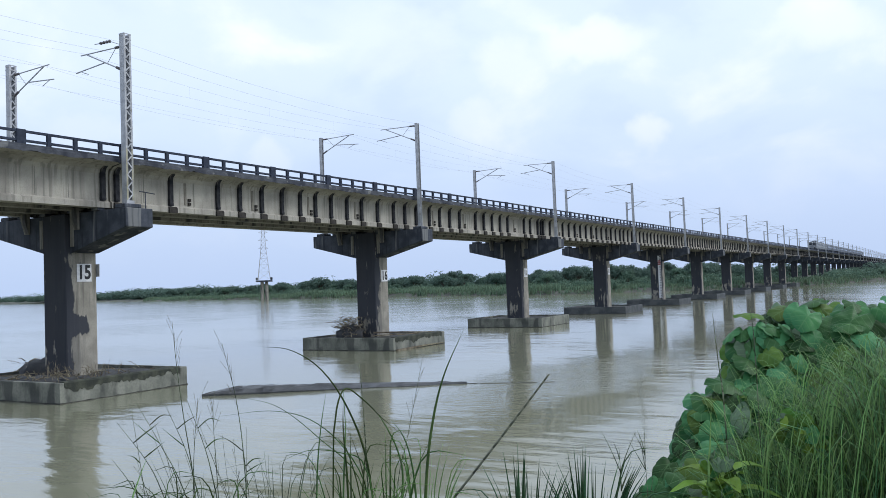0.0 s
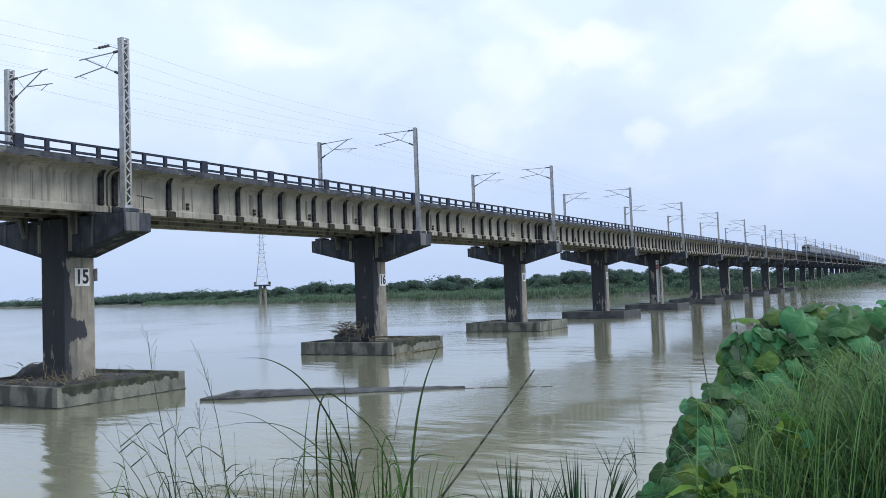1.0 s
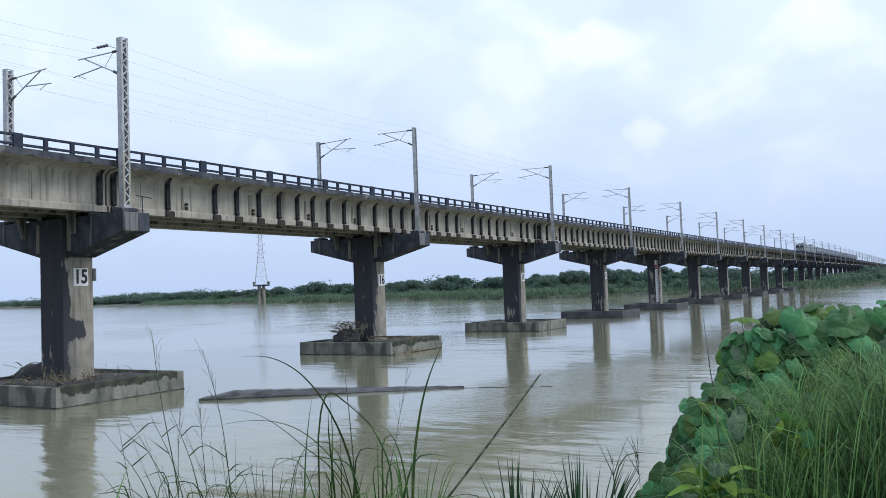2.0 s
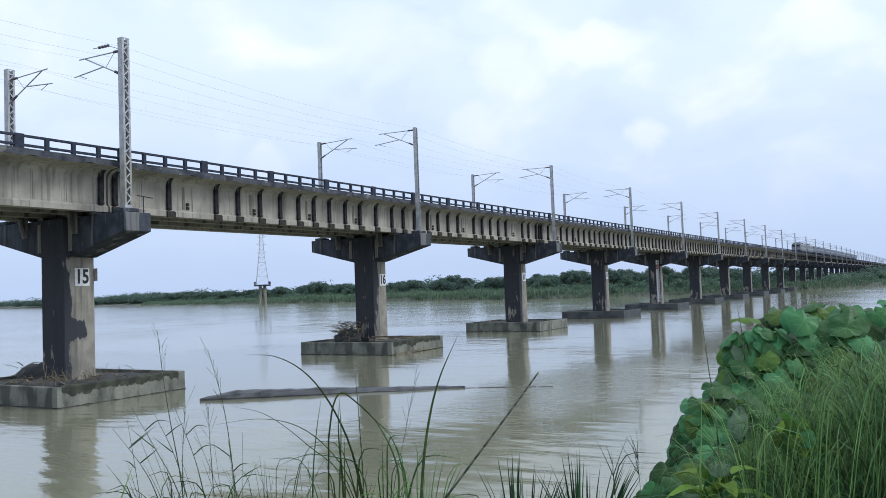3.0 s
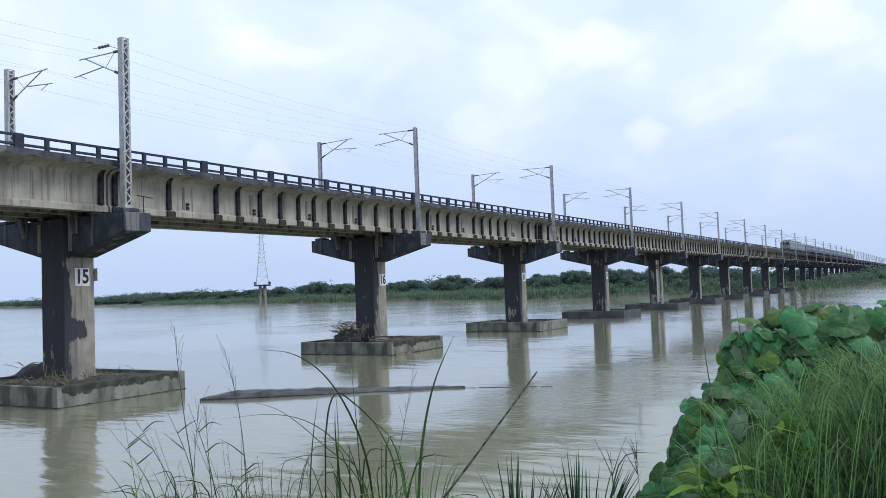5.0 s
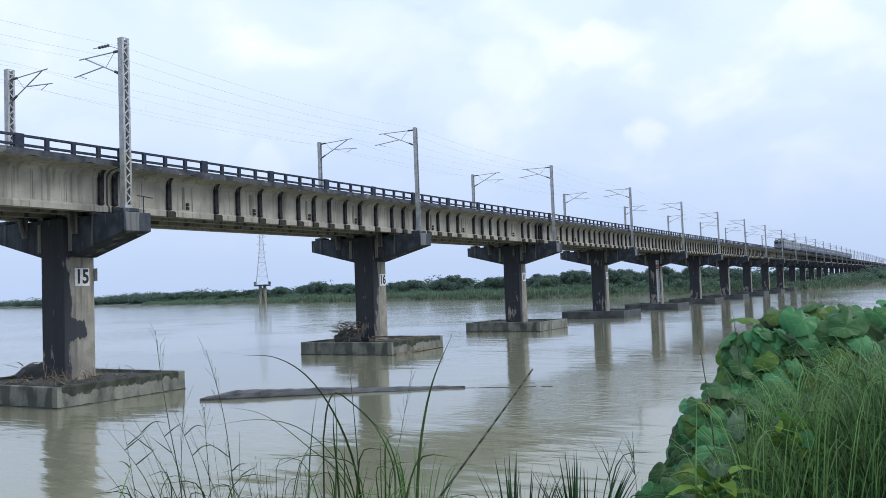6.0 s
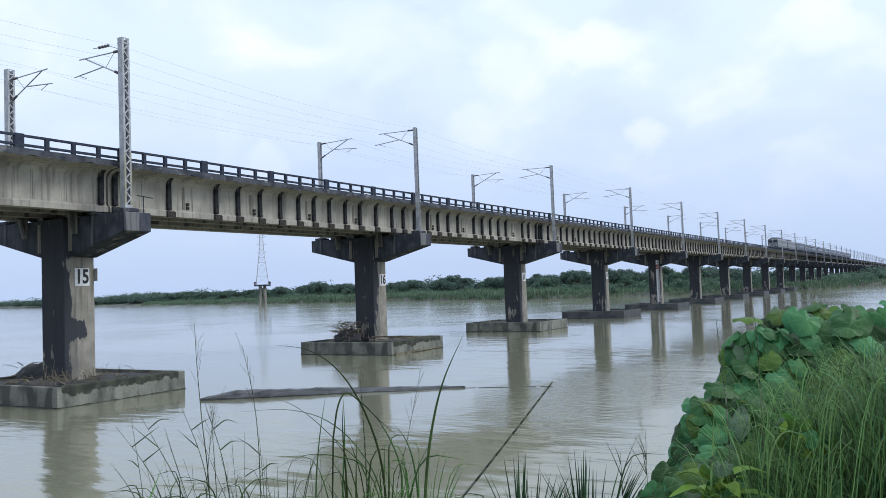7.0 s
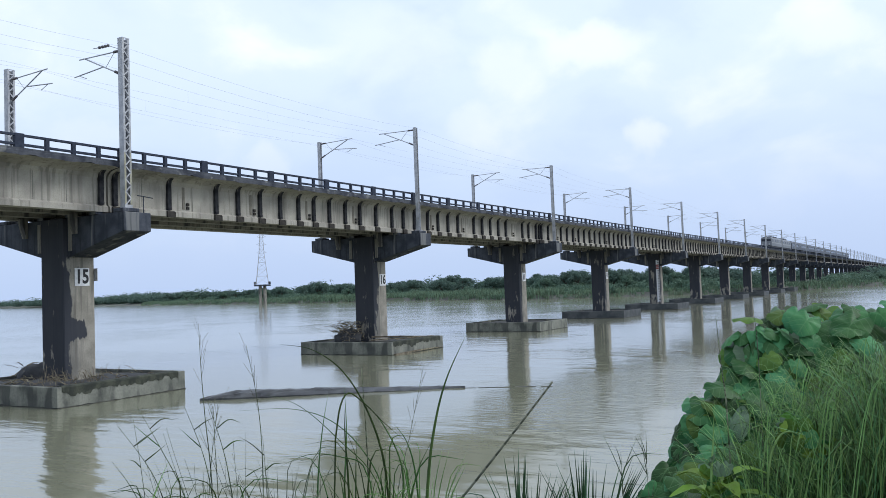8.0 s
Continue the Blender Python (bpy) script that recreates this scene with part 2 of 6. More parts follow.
def water_material():
    m = bpy.data.materials.new("silty_river_water")
    m.use_nodes = True
    nt = m.node_tree
    N, L = nt.nodes.new, nt.links.new
    b = nt.nodes["Principled BSDF"]
    b.inputs["IOR"].default_value = 1.5
    co = N("ShaderNodeTexCoord")

    def tex(sc, stretch, detail=4.0, rot=0.0):
        mp = N("ShaderNodeMapping")
        mp.inputs["Scale"].default_value = stretch
        mp.inputs["Rotation"].default_value = (0, 0, radians(rot))
        L(co.outputs["Object"], mp.inputs[0])
        t = N("ShaderNodeTexNoise")
        t.inputs["Scale"].default_value, t.inputs["Detail"].default_value = sc, detail
        L(mp.outputs[0], t.inputs["Vector"])
        return t.outputs["Fac"]

    patches = tex(0.035, (1, 1, 1), 5.0)
    ripple = tex(0.42, (1.0, 2.6, 1), 6.0, 25.0)
    fine = tex(3.2, (1.0, 1.8, 1), 3.0, 25.0)
    calm = N("ShaderNodeMapRange"); calm.interpolation_type = "SMOOTHSTEP"
    calm.inputs[1].default_value, calm.inputs[2].default_value = 0.44, 0.62
    calm.inputs[3].default_value, calm.inputs[4].default_value = 0.14, 1.5
    L(patches, calm.inputs[0])
    mul = N("ShaderNodeMath"); mul.operation = "MULTIPLY_ADD"
    L(fine, mul.inputs[0]); mul.inputs[1].default_value = 0.08; L(ripple, mul.inputs[2])
    swell = N("ShaderNodeMath"); swell.operation = "MULTIPLY_ADD"
    L(tex(0.17, (1.0, 3.4, 1), 2.0, 18.0), swell.inputs[0]); swell.inputs[1].default_value = 1.5; L(mul.outputs[0], swell.inputs[2])
    mul2 = N("ShaderNodeMath"); mul2.operation = "MULTIPLY"
    L(swell.outputs[0], mul2.inputs[0]); L(calm.outputs[0], mul2.inputs[1])
    # choppy eddies in a long stretch between the piers and the near bank
    mp = N("ShaderNodeMapping"); mp.vector_type = "TEXTURE"
    mp.inputs["Location"].default_value, mp.inputs["Rotation"].default_value, mp.inputs["Scale"].default_value = (25.0, 13.0, 0), (0, 0, radians(88)), (20, 6.5, 1)
    L(co.outputs["Object"], mp.inputs[0])
    ln = N("ShaderNodeVectorMath"); ln.operation = "LENGTH"
    L(mp.outputs[0], ln.inputs[0])
    edge = N("ShaderNodeMath"); edge.operation = "MULTIPLY_ADD"; edge.inputs[1].default_value = 1.2
    L(tex(0.16, (1, 1, 1), 4.0), edge.inputs[0]); L(ln.outputs["Value"], edge.inputs[2])
    zone = N("ShaderNodeMapRange"); zone.interpolation_type = "SMOOTHSTEP"
    zone.inputs[1].default_value, zone.inputs[2].default_value, zone.inputs[3].default_value, zone.inputs[4].default_value = 0.9, 1.7, 1.0, 0.0
    L(edge.outputs[0], zone.inputs[0])
    chop = N("ShaderNodeMath"); chop.operation = "MULTIPLY"
    L(tex(1.5, (1.0, 2.2, 1), 5.0, 20.0), chop.inputs[0]); L(zone.outputs[0], chop.inputs[1])
    rough = N("ShaderNodeMath"); rough.operation = "MULTIPLY_ADD"; rough.inputs[1].default_value = 1.3
    L(chop.outputs[0], rough.inputs[0]); L(mul2.outputs[0], rough.inputs[2])
    bp = N("ShaderNodeBump")
    bp.inputs["Strength"].default_value, bp.inputs["Distance"].default_value = 0.55, 0.05
    L(rough.outputs[0], bp.inputs["Height"])
    L(bp.outputs[0], b.inputs["Normal"])
    mx = N("ShaderNodeMix"); mx.data_type = "RGBA"
    mx.inputs[6].default_value, mx.inputs[7].default_value = (0.182, 0.184, 0.120, 1), (0.238, 0.236, 0.160, 1)
    L(patches, mx.inputs[0])
    L(mx.outputs[2], b.inputs["Base Color"])
    b.inputs["Roughness"].default_value = 0.095
    return m


WATER = water_material()


def shaft_material(name, edge, blotch):
    """Pier concrete, darker on its approach side as far round as edge, with a ragged border, drips and a broad dark
    blotch.
    """
    m = material(name, (0.27, 0.252, 0.21), (0.38, 0.352, 0.295), 0.85, 0.9, 12, 0.3, stain=(0.12, 0.12, 0.112), streak=9.0, spread=(0.54, 0.66), amount=0.6, drip=0.55)
    nt = m.node_tree
    N, L = nt.nodes.new, nt.links.new
    b = nt.nodes["Principled BSDF"]
    col = b.inputs["Base Color"].links[0].from_socket
    co, info, sep = N("ShaderNodeTexCoord"), N("ShaderNodeObjectInfo"), N("ShaderNodeSeparateXYZ")
    L(co.outputs["Object"], sep.inputs[0])
    off = N("ShaderNodeMath"); off.operation = "MULTIPLY"; off.inputs[1].default_value = 37.0
    L(info.outputs["Random"], off.inputs[0])

    def ramp(v, a, c, lo, hi):
        r = N("ShaderNodeMapRange"); r.interpolation_type = "SMOOTHSTEP"
        r.inputs[1].default_value, r.inputs[2].default_value, r.inputs[3].default_value, r.inputs[4].default_value = a, c, lo, hi
        L(v, r.inputs[0])
        return r.outputs[0]

    def op(kind, a, c=None):
        n = N("ShaderNodeMath"); n.operation = kind
        for i, v in enumerate((a, c)):
            if isinstance(v, float):
                n.inputs[i].default_value = v
            elif v is not None:
                L(v, n.inputs[i])
        return n.outputs[0]

    def mottle(scale, stretch):
        mp = N("ShaderNodeMapping"); mp.inputs["Scale"].default_value = stretch
        L(co.outputs["Object"], mp.inputs[0])
        shift = N("ShaderNodeVectorMath"); shift.operation = "ADD"
        L(mp.outputs[0], shift.inputs[0]); L(off.outputs[0], shift.inputs[1])
        t = N("ShaderNodeTexNoise")
        t.inputs["Scale"].default_value, t.inputs["Detail"].default_value, t.inputs["Roughness"].default_value = scale, 7.0, 0.62
        L(shift.outputs[0], t.inputs["Vector"])
        return t.outputs["Fac"]
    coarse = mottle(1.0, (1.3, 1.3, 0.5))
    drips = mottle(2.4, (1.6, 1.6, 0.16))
    # darker towards -y, fading out past edge
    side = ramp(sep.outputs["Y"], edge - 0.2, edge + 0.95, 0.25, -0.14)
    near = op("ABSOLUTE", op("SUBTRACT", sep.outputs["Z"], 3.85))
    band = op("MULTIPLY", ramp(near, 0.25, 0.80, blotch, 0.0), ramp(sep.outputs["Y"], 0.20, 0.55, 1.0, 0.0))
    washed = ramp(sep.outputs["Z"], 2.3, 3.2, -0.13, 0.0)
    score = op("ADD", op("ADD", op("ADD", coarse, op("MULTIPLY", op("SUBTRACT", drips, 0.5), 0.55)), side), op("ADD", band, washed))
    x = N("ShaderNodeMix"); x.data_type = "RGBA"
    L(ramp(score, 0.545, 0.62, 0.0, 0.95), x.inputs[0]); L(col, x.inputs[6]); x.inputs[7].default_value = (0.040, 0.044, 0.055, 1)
    L(x.outputs[2], b.inputs["Base Color"])
    return m


SHAFT_PALE = shaft_material("half_dark_shaft_concrete", -0.82, 0.36)
SHAFT = shaft_material("dark_shaft_concrete", -0.66, 0.0)
for _m in (SHAFT, SHAFT_PALE, ALGAE, RIB, RIB_FOOT, DECK, RAILING):
    _m.node_tree.nodes["Principled BSDF"].inputs["Specular IOR Level"].default_value = 0.2


# ---- mesh helpers ----
def box(bm, x0, x1, y0, y1, z0, z1, bevel=0.0):
    vs = [bm.verts.new(p) for p in ((x0, y0, z0), (x1, y0, z0), (x1, y1, z0), (x0, y1, z0), (x0, y0, z1), (x1, y0, z1), (x1, y1, z1), (x0, y1, z1))]
    fs = [bm.faces.new([vs[i] for i in q]) for q in ((3, 2, 1, 0), (4, 5, 6, 7), (0, 1, 5, 4), (1, 2, 6, 5), (2, 3, 7, 6), (3, 0, 4, 7))]
    if bevel:
        bmesh.ops.bevel(bm, geom=list({e for f in fs for e in f.edges}), offset=bevel, segments=1, affect="EDGES", profile=0.6)
    return vs


def prism(bm, outline, axis, a, b):
    """An outline of 2D points drawn out from a to b along an axis."""
    def put(p, d):
        return {"x": (d, p[0], p[1]), "y": (p[0], d, p[1]), "z": (p[0], p[1], d)}[axis]
    lo = [bm.verts.new(put(p, a)) for p in outline]
    hi = [bm.verts.new(put(p, b)) for p in outline]
    n = len(outline)
    bm.faces.new(lo[::-1]); bm.faces.new(hi)
    for i in range(n):
        bm.faces.new((lo[i], lo[(i + 1) % n], hi[(i + 1) % n], hi[i]))


def tube(bm, a, b, r, sides=6, r2=None):
    a, b = Vector(a), Vector(b)
    d = (b - a).normalized()
    u = d.orthogonal().normalized(); v = d.cross(u)
    r2 = r if r2 is None else r2
    ra = [bm.verts.new(a + (u * math.cos(t) + v * math.sin(t)) * r) for t in [2 * math.pi * i / sides for i in range(sides)]]
    rb = [bm.verts.new(b + (u * math.cos(t) + v * math.sin(t)) * r2) for t in [2 * math.pi * i / sides for i in range(sides)]]
    for i in range(sides):
        bm.faces.new((ra[i], ra[(i + 1) % sides], rb[(i + 1) % sides], rb[i]))
    bm.faces.new(ra[::-1]); bm.faces.new(rb)


def ribbed(bm, a, b, wide, thin, sheds, sides=8):
    """One turned body from a to b with a number of rounded sheds."""
    a, b = Vector(a), Vector(b)
    d = (b - a).normalized()
    u = d.orthogonal().normalized(); v = d.cross(u)
    stops = [(0.0, thin)]
    for k in range(sheds):
        stops += [((k + 0.25) / sheds, wide), ((k + 0.65) / sheds, wide * 0.8), ((k + 0.8) / sheds, thin)]
    stops.append((1.0, thin))
    rings = [[bm.verts.new(a.lerp(b, f) + (u * math.cos(2 * math.pi * i / sides) + v * math.sin(2 * math.pi * i / sides)) * r) for i in range(sides)] for f, r in stops]
    for p, q in zip(rings, rings[1:]):
        for i in range(sides):
            bm.faces.new((p[i], p[(i + 1) % sides], q[(i + 1) % sides], q[i]))
    bm.faces.new(rings[0][::-1]); bm.faces.new(rings[-1])


def bar(bm, a, b, w, h):
    """A rectangular bar from a to b."""
    a, b = Vector(a), Vector(b)
    d = (b - a).normalized()
    s = d.cross(Vector((0, 0, 1)))
    s = Vector((1, 0, 0)) if s.length < 1e-4 else s.normalized()
    u = s.cross(d)
    q = [(-w / 2, -h / 2), (w / 2, -h / 2), (w / 2, h / 2), (-w / 2, h / 2)]
    A = [bm.verts.new(a + s * i + u * j) for i, j in q]
    B = [bm.verts.new(b + s * i + u * j) for i, j in q]
    bm.faces.new(A[::-1]); bm.faces.new(B)
    for i in range(4):
        bm.faces.new((A[i], A[(i + 1) % 4], B[(i + 1) % 4], B[i]))


def mesh(name, bm, mat, smooth=False):
    bmesh.ops.recalc_face_normals(bm, faces=bm.faces)
    me = bpy.data.meshes.new(name)
    bm.to_mesh(me); bm.free()
    me.materials.append(mat)
    if smooth:
        me.polygons.foreach_set("use_smooth", [True] * len(me.polygons))
    return me


def part(name, bm, mat, parent, label="", smooth=False, at=None):
    """Links a bmesh, or a mesh that is shared, as one mesh object under a thing or under a part."""
    me = bm if isinstance(bm, bpy.types.Mesh) else mesh(name, bm, mat, smooth)
    ob = new(name, me)
    ob.parent = parent
    if at is not None:
        ob.matrix_basis = at
    if label:
        ob["label"] = label
    return ob


def thing(name, label, category, at=None, group="", kind=""):
    ob = new(name)
    ob.empty_display_size = 0.5
    if at is not None:
        ob.matrix_basis = at
    return tagged(ob, label, category, group, kind)


def solid(name, bm, mat, label, category="", kind="", group="", smooth=False, at=None):
    ob = new(name, bm if isinstance(bm, bpy.types.Mesh) else mesh(name, bm, mat, smooth))
    if at is not None:
        ob.matrix_basis = at
    return tagged(ob, label, category, group, kind)


# ---- ground and water ----
# far shoreline, from far upstream to the right of the bridge
SHORE = [(-2600, 1000), (-892, 545), (-677, 500), (-528, 440), (-343, 358), (-223, 304), (-172, 300), (-93, 250), (-60, 243), (-20, 252), (9, 286), (28, 330), (60, 372), (150, 420), (400, 470), (2600, 640)]
BANK_WAY = Vector((-0.53, 0.848))          # from the camera's bank out over the river


def beyond(x, y):
    """Signed distance past the far shoreline; positive on land."""
    best, sign = 1e9, 1
    for (ax, ay), (bx, by) in zip(SHORE, SHORE[1:]):
        dx, dy = bx - ax, by - ay
        t = max(0.0, min(1.0, ((x - ax) * dx + (y - ay) * dy) / (dx * dx + dy * dy)))
        px, py = ax + t * dx - x, ay + t * dy - y
        d = math.hypot(px, py)
        if d < best:
            best, sign = d, (1 if dx * (y - ay) - dy * (x - ax) > 0 else -1)
    return best * sign


def lerp(t, a, b):
    t = max(0.0, min(1.0, t))
    return a + (b - a) * t * t * (3 - 2 * t)


def height(x, y):
    s = (x - EYE.x) * BANK_WAY.x + (y - EYE.y) * BANK_WAY.y
    far = beyond(x, y) + 5 * (noise.noise((x * 0.02, y * 0.02, 0))) + 1.2 * noise.noise((x * 0.13, y * 0.13, 3))
    if far > -30:
        return lerp((far + 3.5) / 6.5, -2.5, 1.5) + lerp((far - 5) / 60, 0, 0.6) + 0.25 * noise.noise((x * 0.08, y * 0.08, 1))
    q = s + 0.8 * noise.noise((x * 0.2, y * 0.2, 7))
    return lerp((q - 1.5) / 13, 3.85, -2.5) + 0.12 * noise.noise((x * 0.5, y * 0.5, 2))


def axis_steps(fine, lo, hi):
    """Grid lines: fine stretches (a, b, step) joined by growing gaps out to lo and hi."""
    out = []
    for a, b, st in fine:
        out += list(np.arange(a, b + 1e-6, st))
    out = sorted(out)
    full, last = [], out[0]
    st = 12.0
    while last > lo:
        last -= st; st *= 1.35; full.append(last)
    full = full[::-1]
    for a, b in zip(out, out[1:]):
        full.append(a)
        if b - a > 20:
            n = int((b - a) / 14)
            full += [a + (b - a) * (i + 1) / (n + 1) for i in range(n)]
    full.append(out[-1]); last, st = out[-1], 12.0
    while last < hi:
        last += st; st *= 1.35; full.append(last)
    return full


def build_ground():
    xs = axis_steps([(-360, 29, 5), (30, 60, 0.6), (64, 110, 5)], -4200, 4200)
    ys = axis_steps([(-45, 0, 0.6), (210, 400, 4)], -4200, 4200)
    vs = [(x, y, height(x, y)) for y in ys for x in xs]
    w = len(xs)
    fs = [(j * w + i, j * w + i + 1, (j + 1) * w + i + 1, (j + 1) * w + i) for j in range(len(ys) - 1) for i in range(w - 1)]
    me = bpy.data.meshes.new("ground")
    me.from_pydata(vs, [], fs)
    me.materials.append(EARTH)
    me.polygons.foreach_set("use_smooth", [True] * len(fs))
    tagged(new("ground", me), "earthy river banks with grass on both sides", "ground", kind="structure")
    me = bpy.data.meshes.new("water")
    me.from_pydata([(-4100, -4100, 0), (4100, -4100, 0), (4100, 4100, 0), (-4100, 4100, 0)], [], [(0, 1, 2, 3)])
    me.materials.append(WATER)
    return tagged(new("water", me), "broad muddy brown river with faint ripples", "river", kind="structure")


water = build_ground()


# ---- bridge ----
def text_mesh(words, size, mat, squeeze=0.8):
    cu = bpy.data.curves.new("digits", "FONT")
    cu.body, cu.size, cu.align_x, cu.align_y, cu.extrude, cu.offset = words, size, "CENTER", "CENTER", 0.006, 0.035
    ob = new("digits", cu)
    me = bpy.data.meshes.new_from_object(ob.evaluated_get(bpy.context.evaluated_depsgraph_get()))
    bpy.data.objects.remove(ob)
    me.materials.clear(); me.materials.append(mat)
    me.transform(Matrix.Diagonal((squeeze, 1, 1, 1)))
    return me


CAP_TOP, CAP_END, PIER_HALF = 10.27, 5.9, 1.02
SOFFIT, DECK_UNDER, DECK_TOP = 10.42, 12.74, 13.20


def shaft_mesh(mat):
    bm = bmesh.new()
    a = PIER_HALF
    box(bm, -a, a, -a, a, 0.6, CAP_TOP - 0.02, 0.05)
    return mesh("shaft", bm, mat)


def cap_mesh():
    bm = bmesh.new()
    e = CAP_END
    # hammerhead: deep over the shaft, tapering towards both ends, its near face set back from the shaft's
    prism(bm, [(-e - 0.2, CAP_TOP), (-e - 0.2, 9.22), (-PIER_HALF - 0.12, 8.0), (PIER_HALF + 0.12, 8.0), (e, 9.22), (e, CAP_TOP)], "y", -0.72, 1.12)
    bmesh.ops.bevel(bm, geom=bm.edges[:], offset=0.03, segments=1, affect="EDGES")
    return mesh("pier_cap", bm, ALGAE)


def pile_cap_mesh(mat):
    bm = bmesh.new()
    x0, x1, y0, y1, top = -4.82, 4.89, -4.16, 4.22, 1.08
    # a low kerb runs round a sunken top
    box(bm, x0, x1, y0, y1, -3.0, top)
    bm.faces.ensure_lookup_table()
    lid = [f for f in bm.faces if f.calc_center_median().z > top - 0.01]
    bmesh.ops.bevel(bm, geom=[e for e in bm.edges if min(v.co.z for v in e.verts) > top - 0.01], offset=0.03, segments=1, affect="EDGES")
    lid = max((f for f in bm.faces if f.calc_center_median().z > top - 0.005), key=lambda f: f.calc_area())
    bmesh.ops.inset_region(bm, faces=[lid], thickness=0.33, depth=0.0)
    bmesh.ops.inset_region(bm, faces=[lid], thickness=0.03, depth=-0.24)
    return mesh("foundation_block", bm, mat)


def build_pier(n, meshes):
    p = thing("bridge_pier", ["square dark-sided concrete bridge pier standing in the river",
                              "dark concrete bridge pier with driftwood caught at its foot"][n == 1], "bridge pier", pose(0, n * SPAN, 0), group="bridge piers")
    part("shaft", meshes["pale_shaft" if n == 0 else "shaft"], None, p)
    part("pier_cap", meshes["cap"], None, p, "dark stained hammerhead cap")
    part("foundation_block", meshes["block" if n < 3 else "wet_block"], None, p, "grey concrete foundation block awash in the river" if n < 3 else "dark wet concrete foundation block awash in the river")
    if n < 9:
        part("silt_bed", meshes["silt"], None, p, "dark dried silt lying in the sunken top")
        part("waterline_crust", meshes["crust"], None, p, "dark crust of flotsam along the waterline")
    for x in (-3.45, -1.3, 1.3, 3.45):
        for y in (-0.62, 0.62):
            part("bearing", meshes["bearing"], None, p, at=pose(x, y, CAP_TOP))
    part("mast_plinth", meshes["plinth"], None, p, at=pose(5.45, -0.17, CAP_TOP))
    part("mast_plinth", meshes["plinth"], None, p, at=pose(-5.25, -0.17, CAP_TOP))
    # corbel blocks below the girder ends
    for x in (-2.9, 1.75):
        part("corbel", meshes["corbel"], None, p, "pale concrete corbel", at=pose(x, -0.715, 9.30))
    for x in (-1.55, 1.30):
        part("drain_strip", meshes["strip"], None, p, "pale lime-streaked concrete strip", at=pose(x, -0.715, 8.35))
    if n == 0:
        bm = bmesh.new()
        tube(bm, (5.5, 0.95, CAP_TOP - 0.01), (5.5, 0.95, CAP_TOP + 0.95), 0.03, 8)
        tube(bm, (5.5, 0.55, CAP_TOP + 1.0), (5.5, 1.6, CAP_TOP + 0.92), 0.03, 8)
        part("pipe_stand", bm, ALGAE, p, "thin dark pipe stand")
    if 0 <= n < 4:
        digits = ("15", "16", "17", "18")[n]
        zs, y0 = ((6.86, 0.18), (6.36, 0.45), (6.4, 0.35), (6.4, 0.35))[n]
        bm = bmesh.new(); box(bm, 0, 0.03, -0.48, 0.48, -0.52, 0.52)
        board = part("number_board", bm, WHITE, p, "white painted board with black pier number", at=pose(PIER_HALF + 0.004, y0, zs))
        if n < 2:
            part("numerals", text_mesh(digits, 1.12, BLACK), None, board, at=pose(0.034, 0, -0.01, 90, 0, 90))
        else:
            bm = bmesh.new()
            for c in (-0.2, 0.14):
                box(bm, 0.03, 0.036, c - 0.07, c + 0.07, -0.33, 0.33)
            part("numerals", bm, BLACK, board)
    if n == 0:
        bm = bmesh.new(); box(bm, 0.72, 1.25, 1.03, 1.07, 6.62, 7.36)
        part("small_plate", bm, STEEL, p, "small grey metal plate")
    if n == 4:
        bm = bmesh.new(); box(bm, -0.27, 0.27, -0.05, -0.004, 0, 7.8)
        g = part("water_gauge", bm, WHITE, p, "white painted flood gauge with red and black marks", at=pose(0.70, -PIER_HALF, 1.3))
        for k in range(26):
            bm = bmesh.new(); box(bm, 0.02 if not 19 < k < 23 else -0.26, 0.26, -0.056, -0.048, 0.1 + k * 0.3, (0.22 if not 19 < k < 23 else 0.36) + k * 0.3)
            part("gauge_mark", bm, RED if 19 < k < 23 else BLACK, g)
    return p


def crust_mesh():
    """An uneven dark rim where the water laps the foundation block, one closed ring."""
    bm = bmesh.new()
    corners = [(-4.82, -4.16), (4.89, -4.16), (4.89, 4.22), (-4.82, 4.22)]
    ring = []
    for (ax, ay), (bx, by) in zip(corners, corners[1:] + corners[:1]):
        for k in range(24):
            f = k / 24
            x, y = ax + (bx - ax) * f, ay + (by - ay) * f
            nx, ny = (by - ay), -(bx - ax)
            l = math.hypot(nx, ny)
            o = 0.02 + 0.05 * abs(noise.noise((x * 1.7, y * 1.7, 9)))
            if k == 0:
                nx, ny = nx + (-1 if ax < 0 else 1) * l, ny + (-1 if ay < 0 else 1) * l
                l = math.hypot(nx, ny) * 0.8
            z = 0.035 + 0.05 * noise.noise((x * 2.3, y * 2.3, 4))
            ring.append([bm.verts.new(q) for q in ((x - nx / l * 0.03, y - ny / l * 0.03, z + 0.02), (x + nx / l * o, y + ny / l * o, z), (x + nx / l * o, y + ny / l * o, -0.08), (x - nx / l * 0.03, y - ny / l * 0.03, -0.08))])
    for a, b in zip(ring, ring[1:] + ring[:1]):
        for i in range(4):
            bm.faces.new((a[i], b[i], b[(i + 1) % 4], a[(i + 1) % 4]))
    bmesh.ops.recalc_face_normals(bm, faces=bm.faces[:])
    return mesh("waterline_crust", bm, SLUDGE)


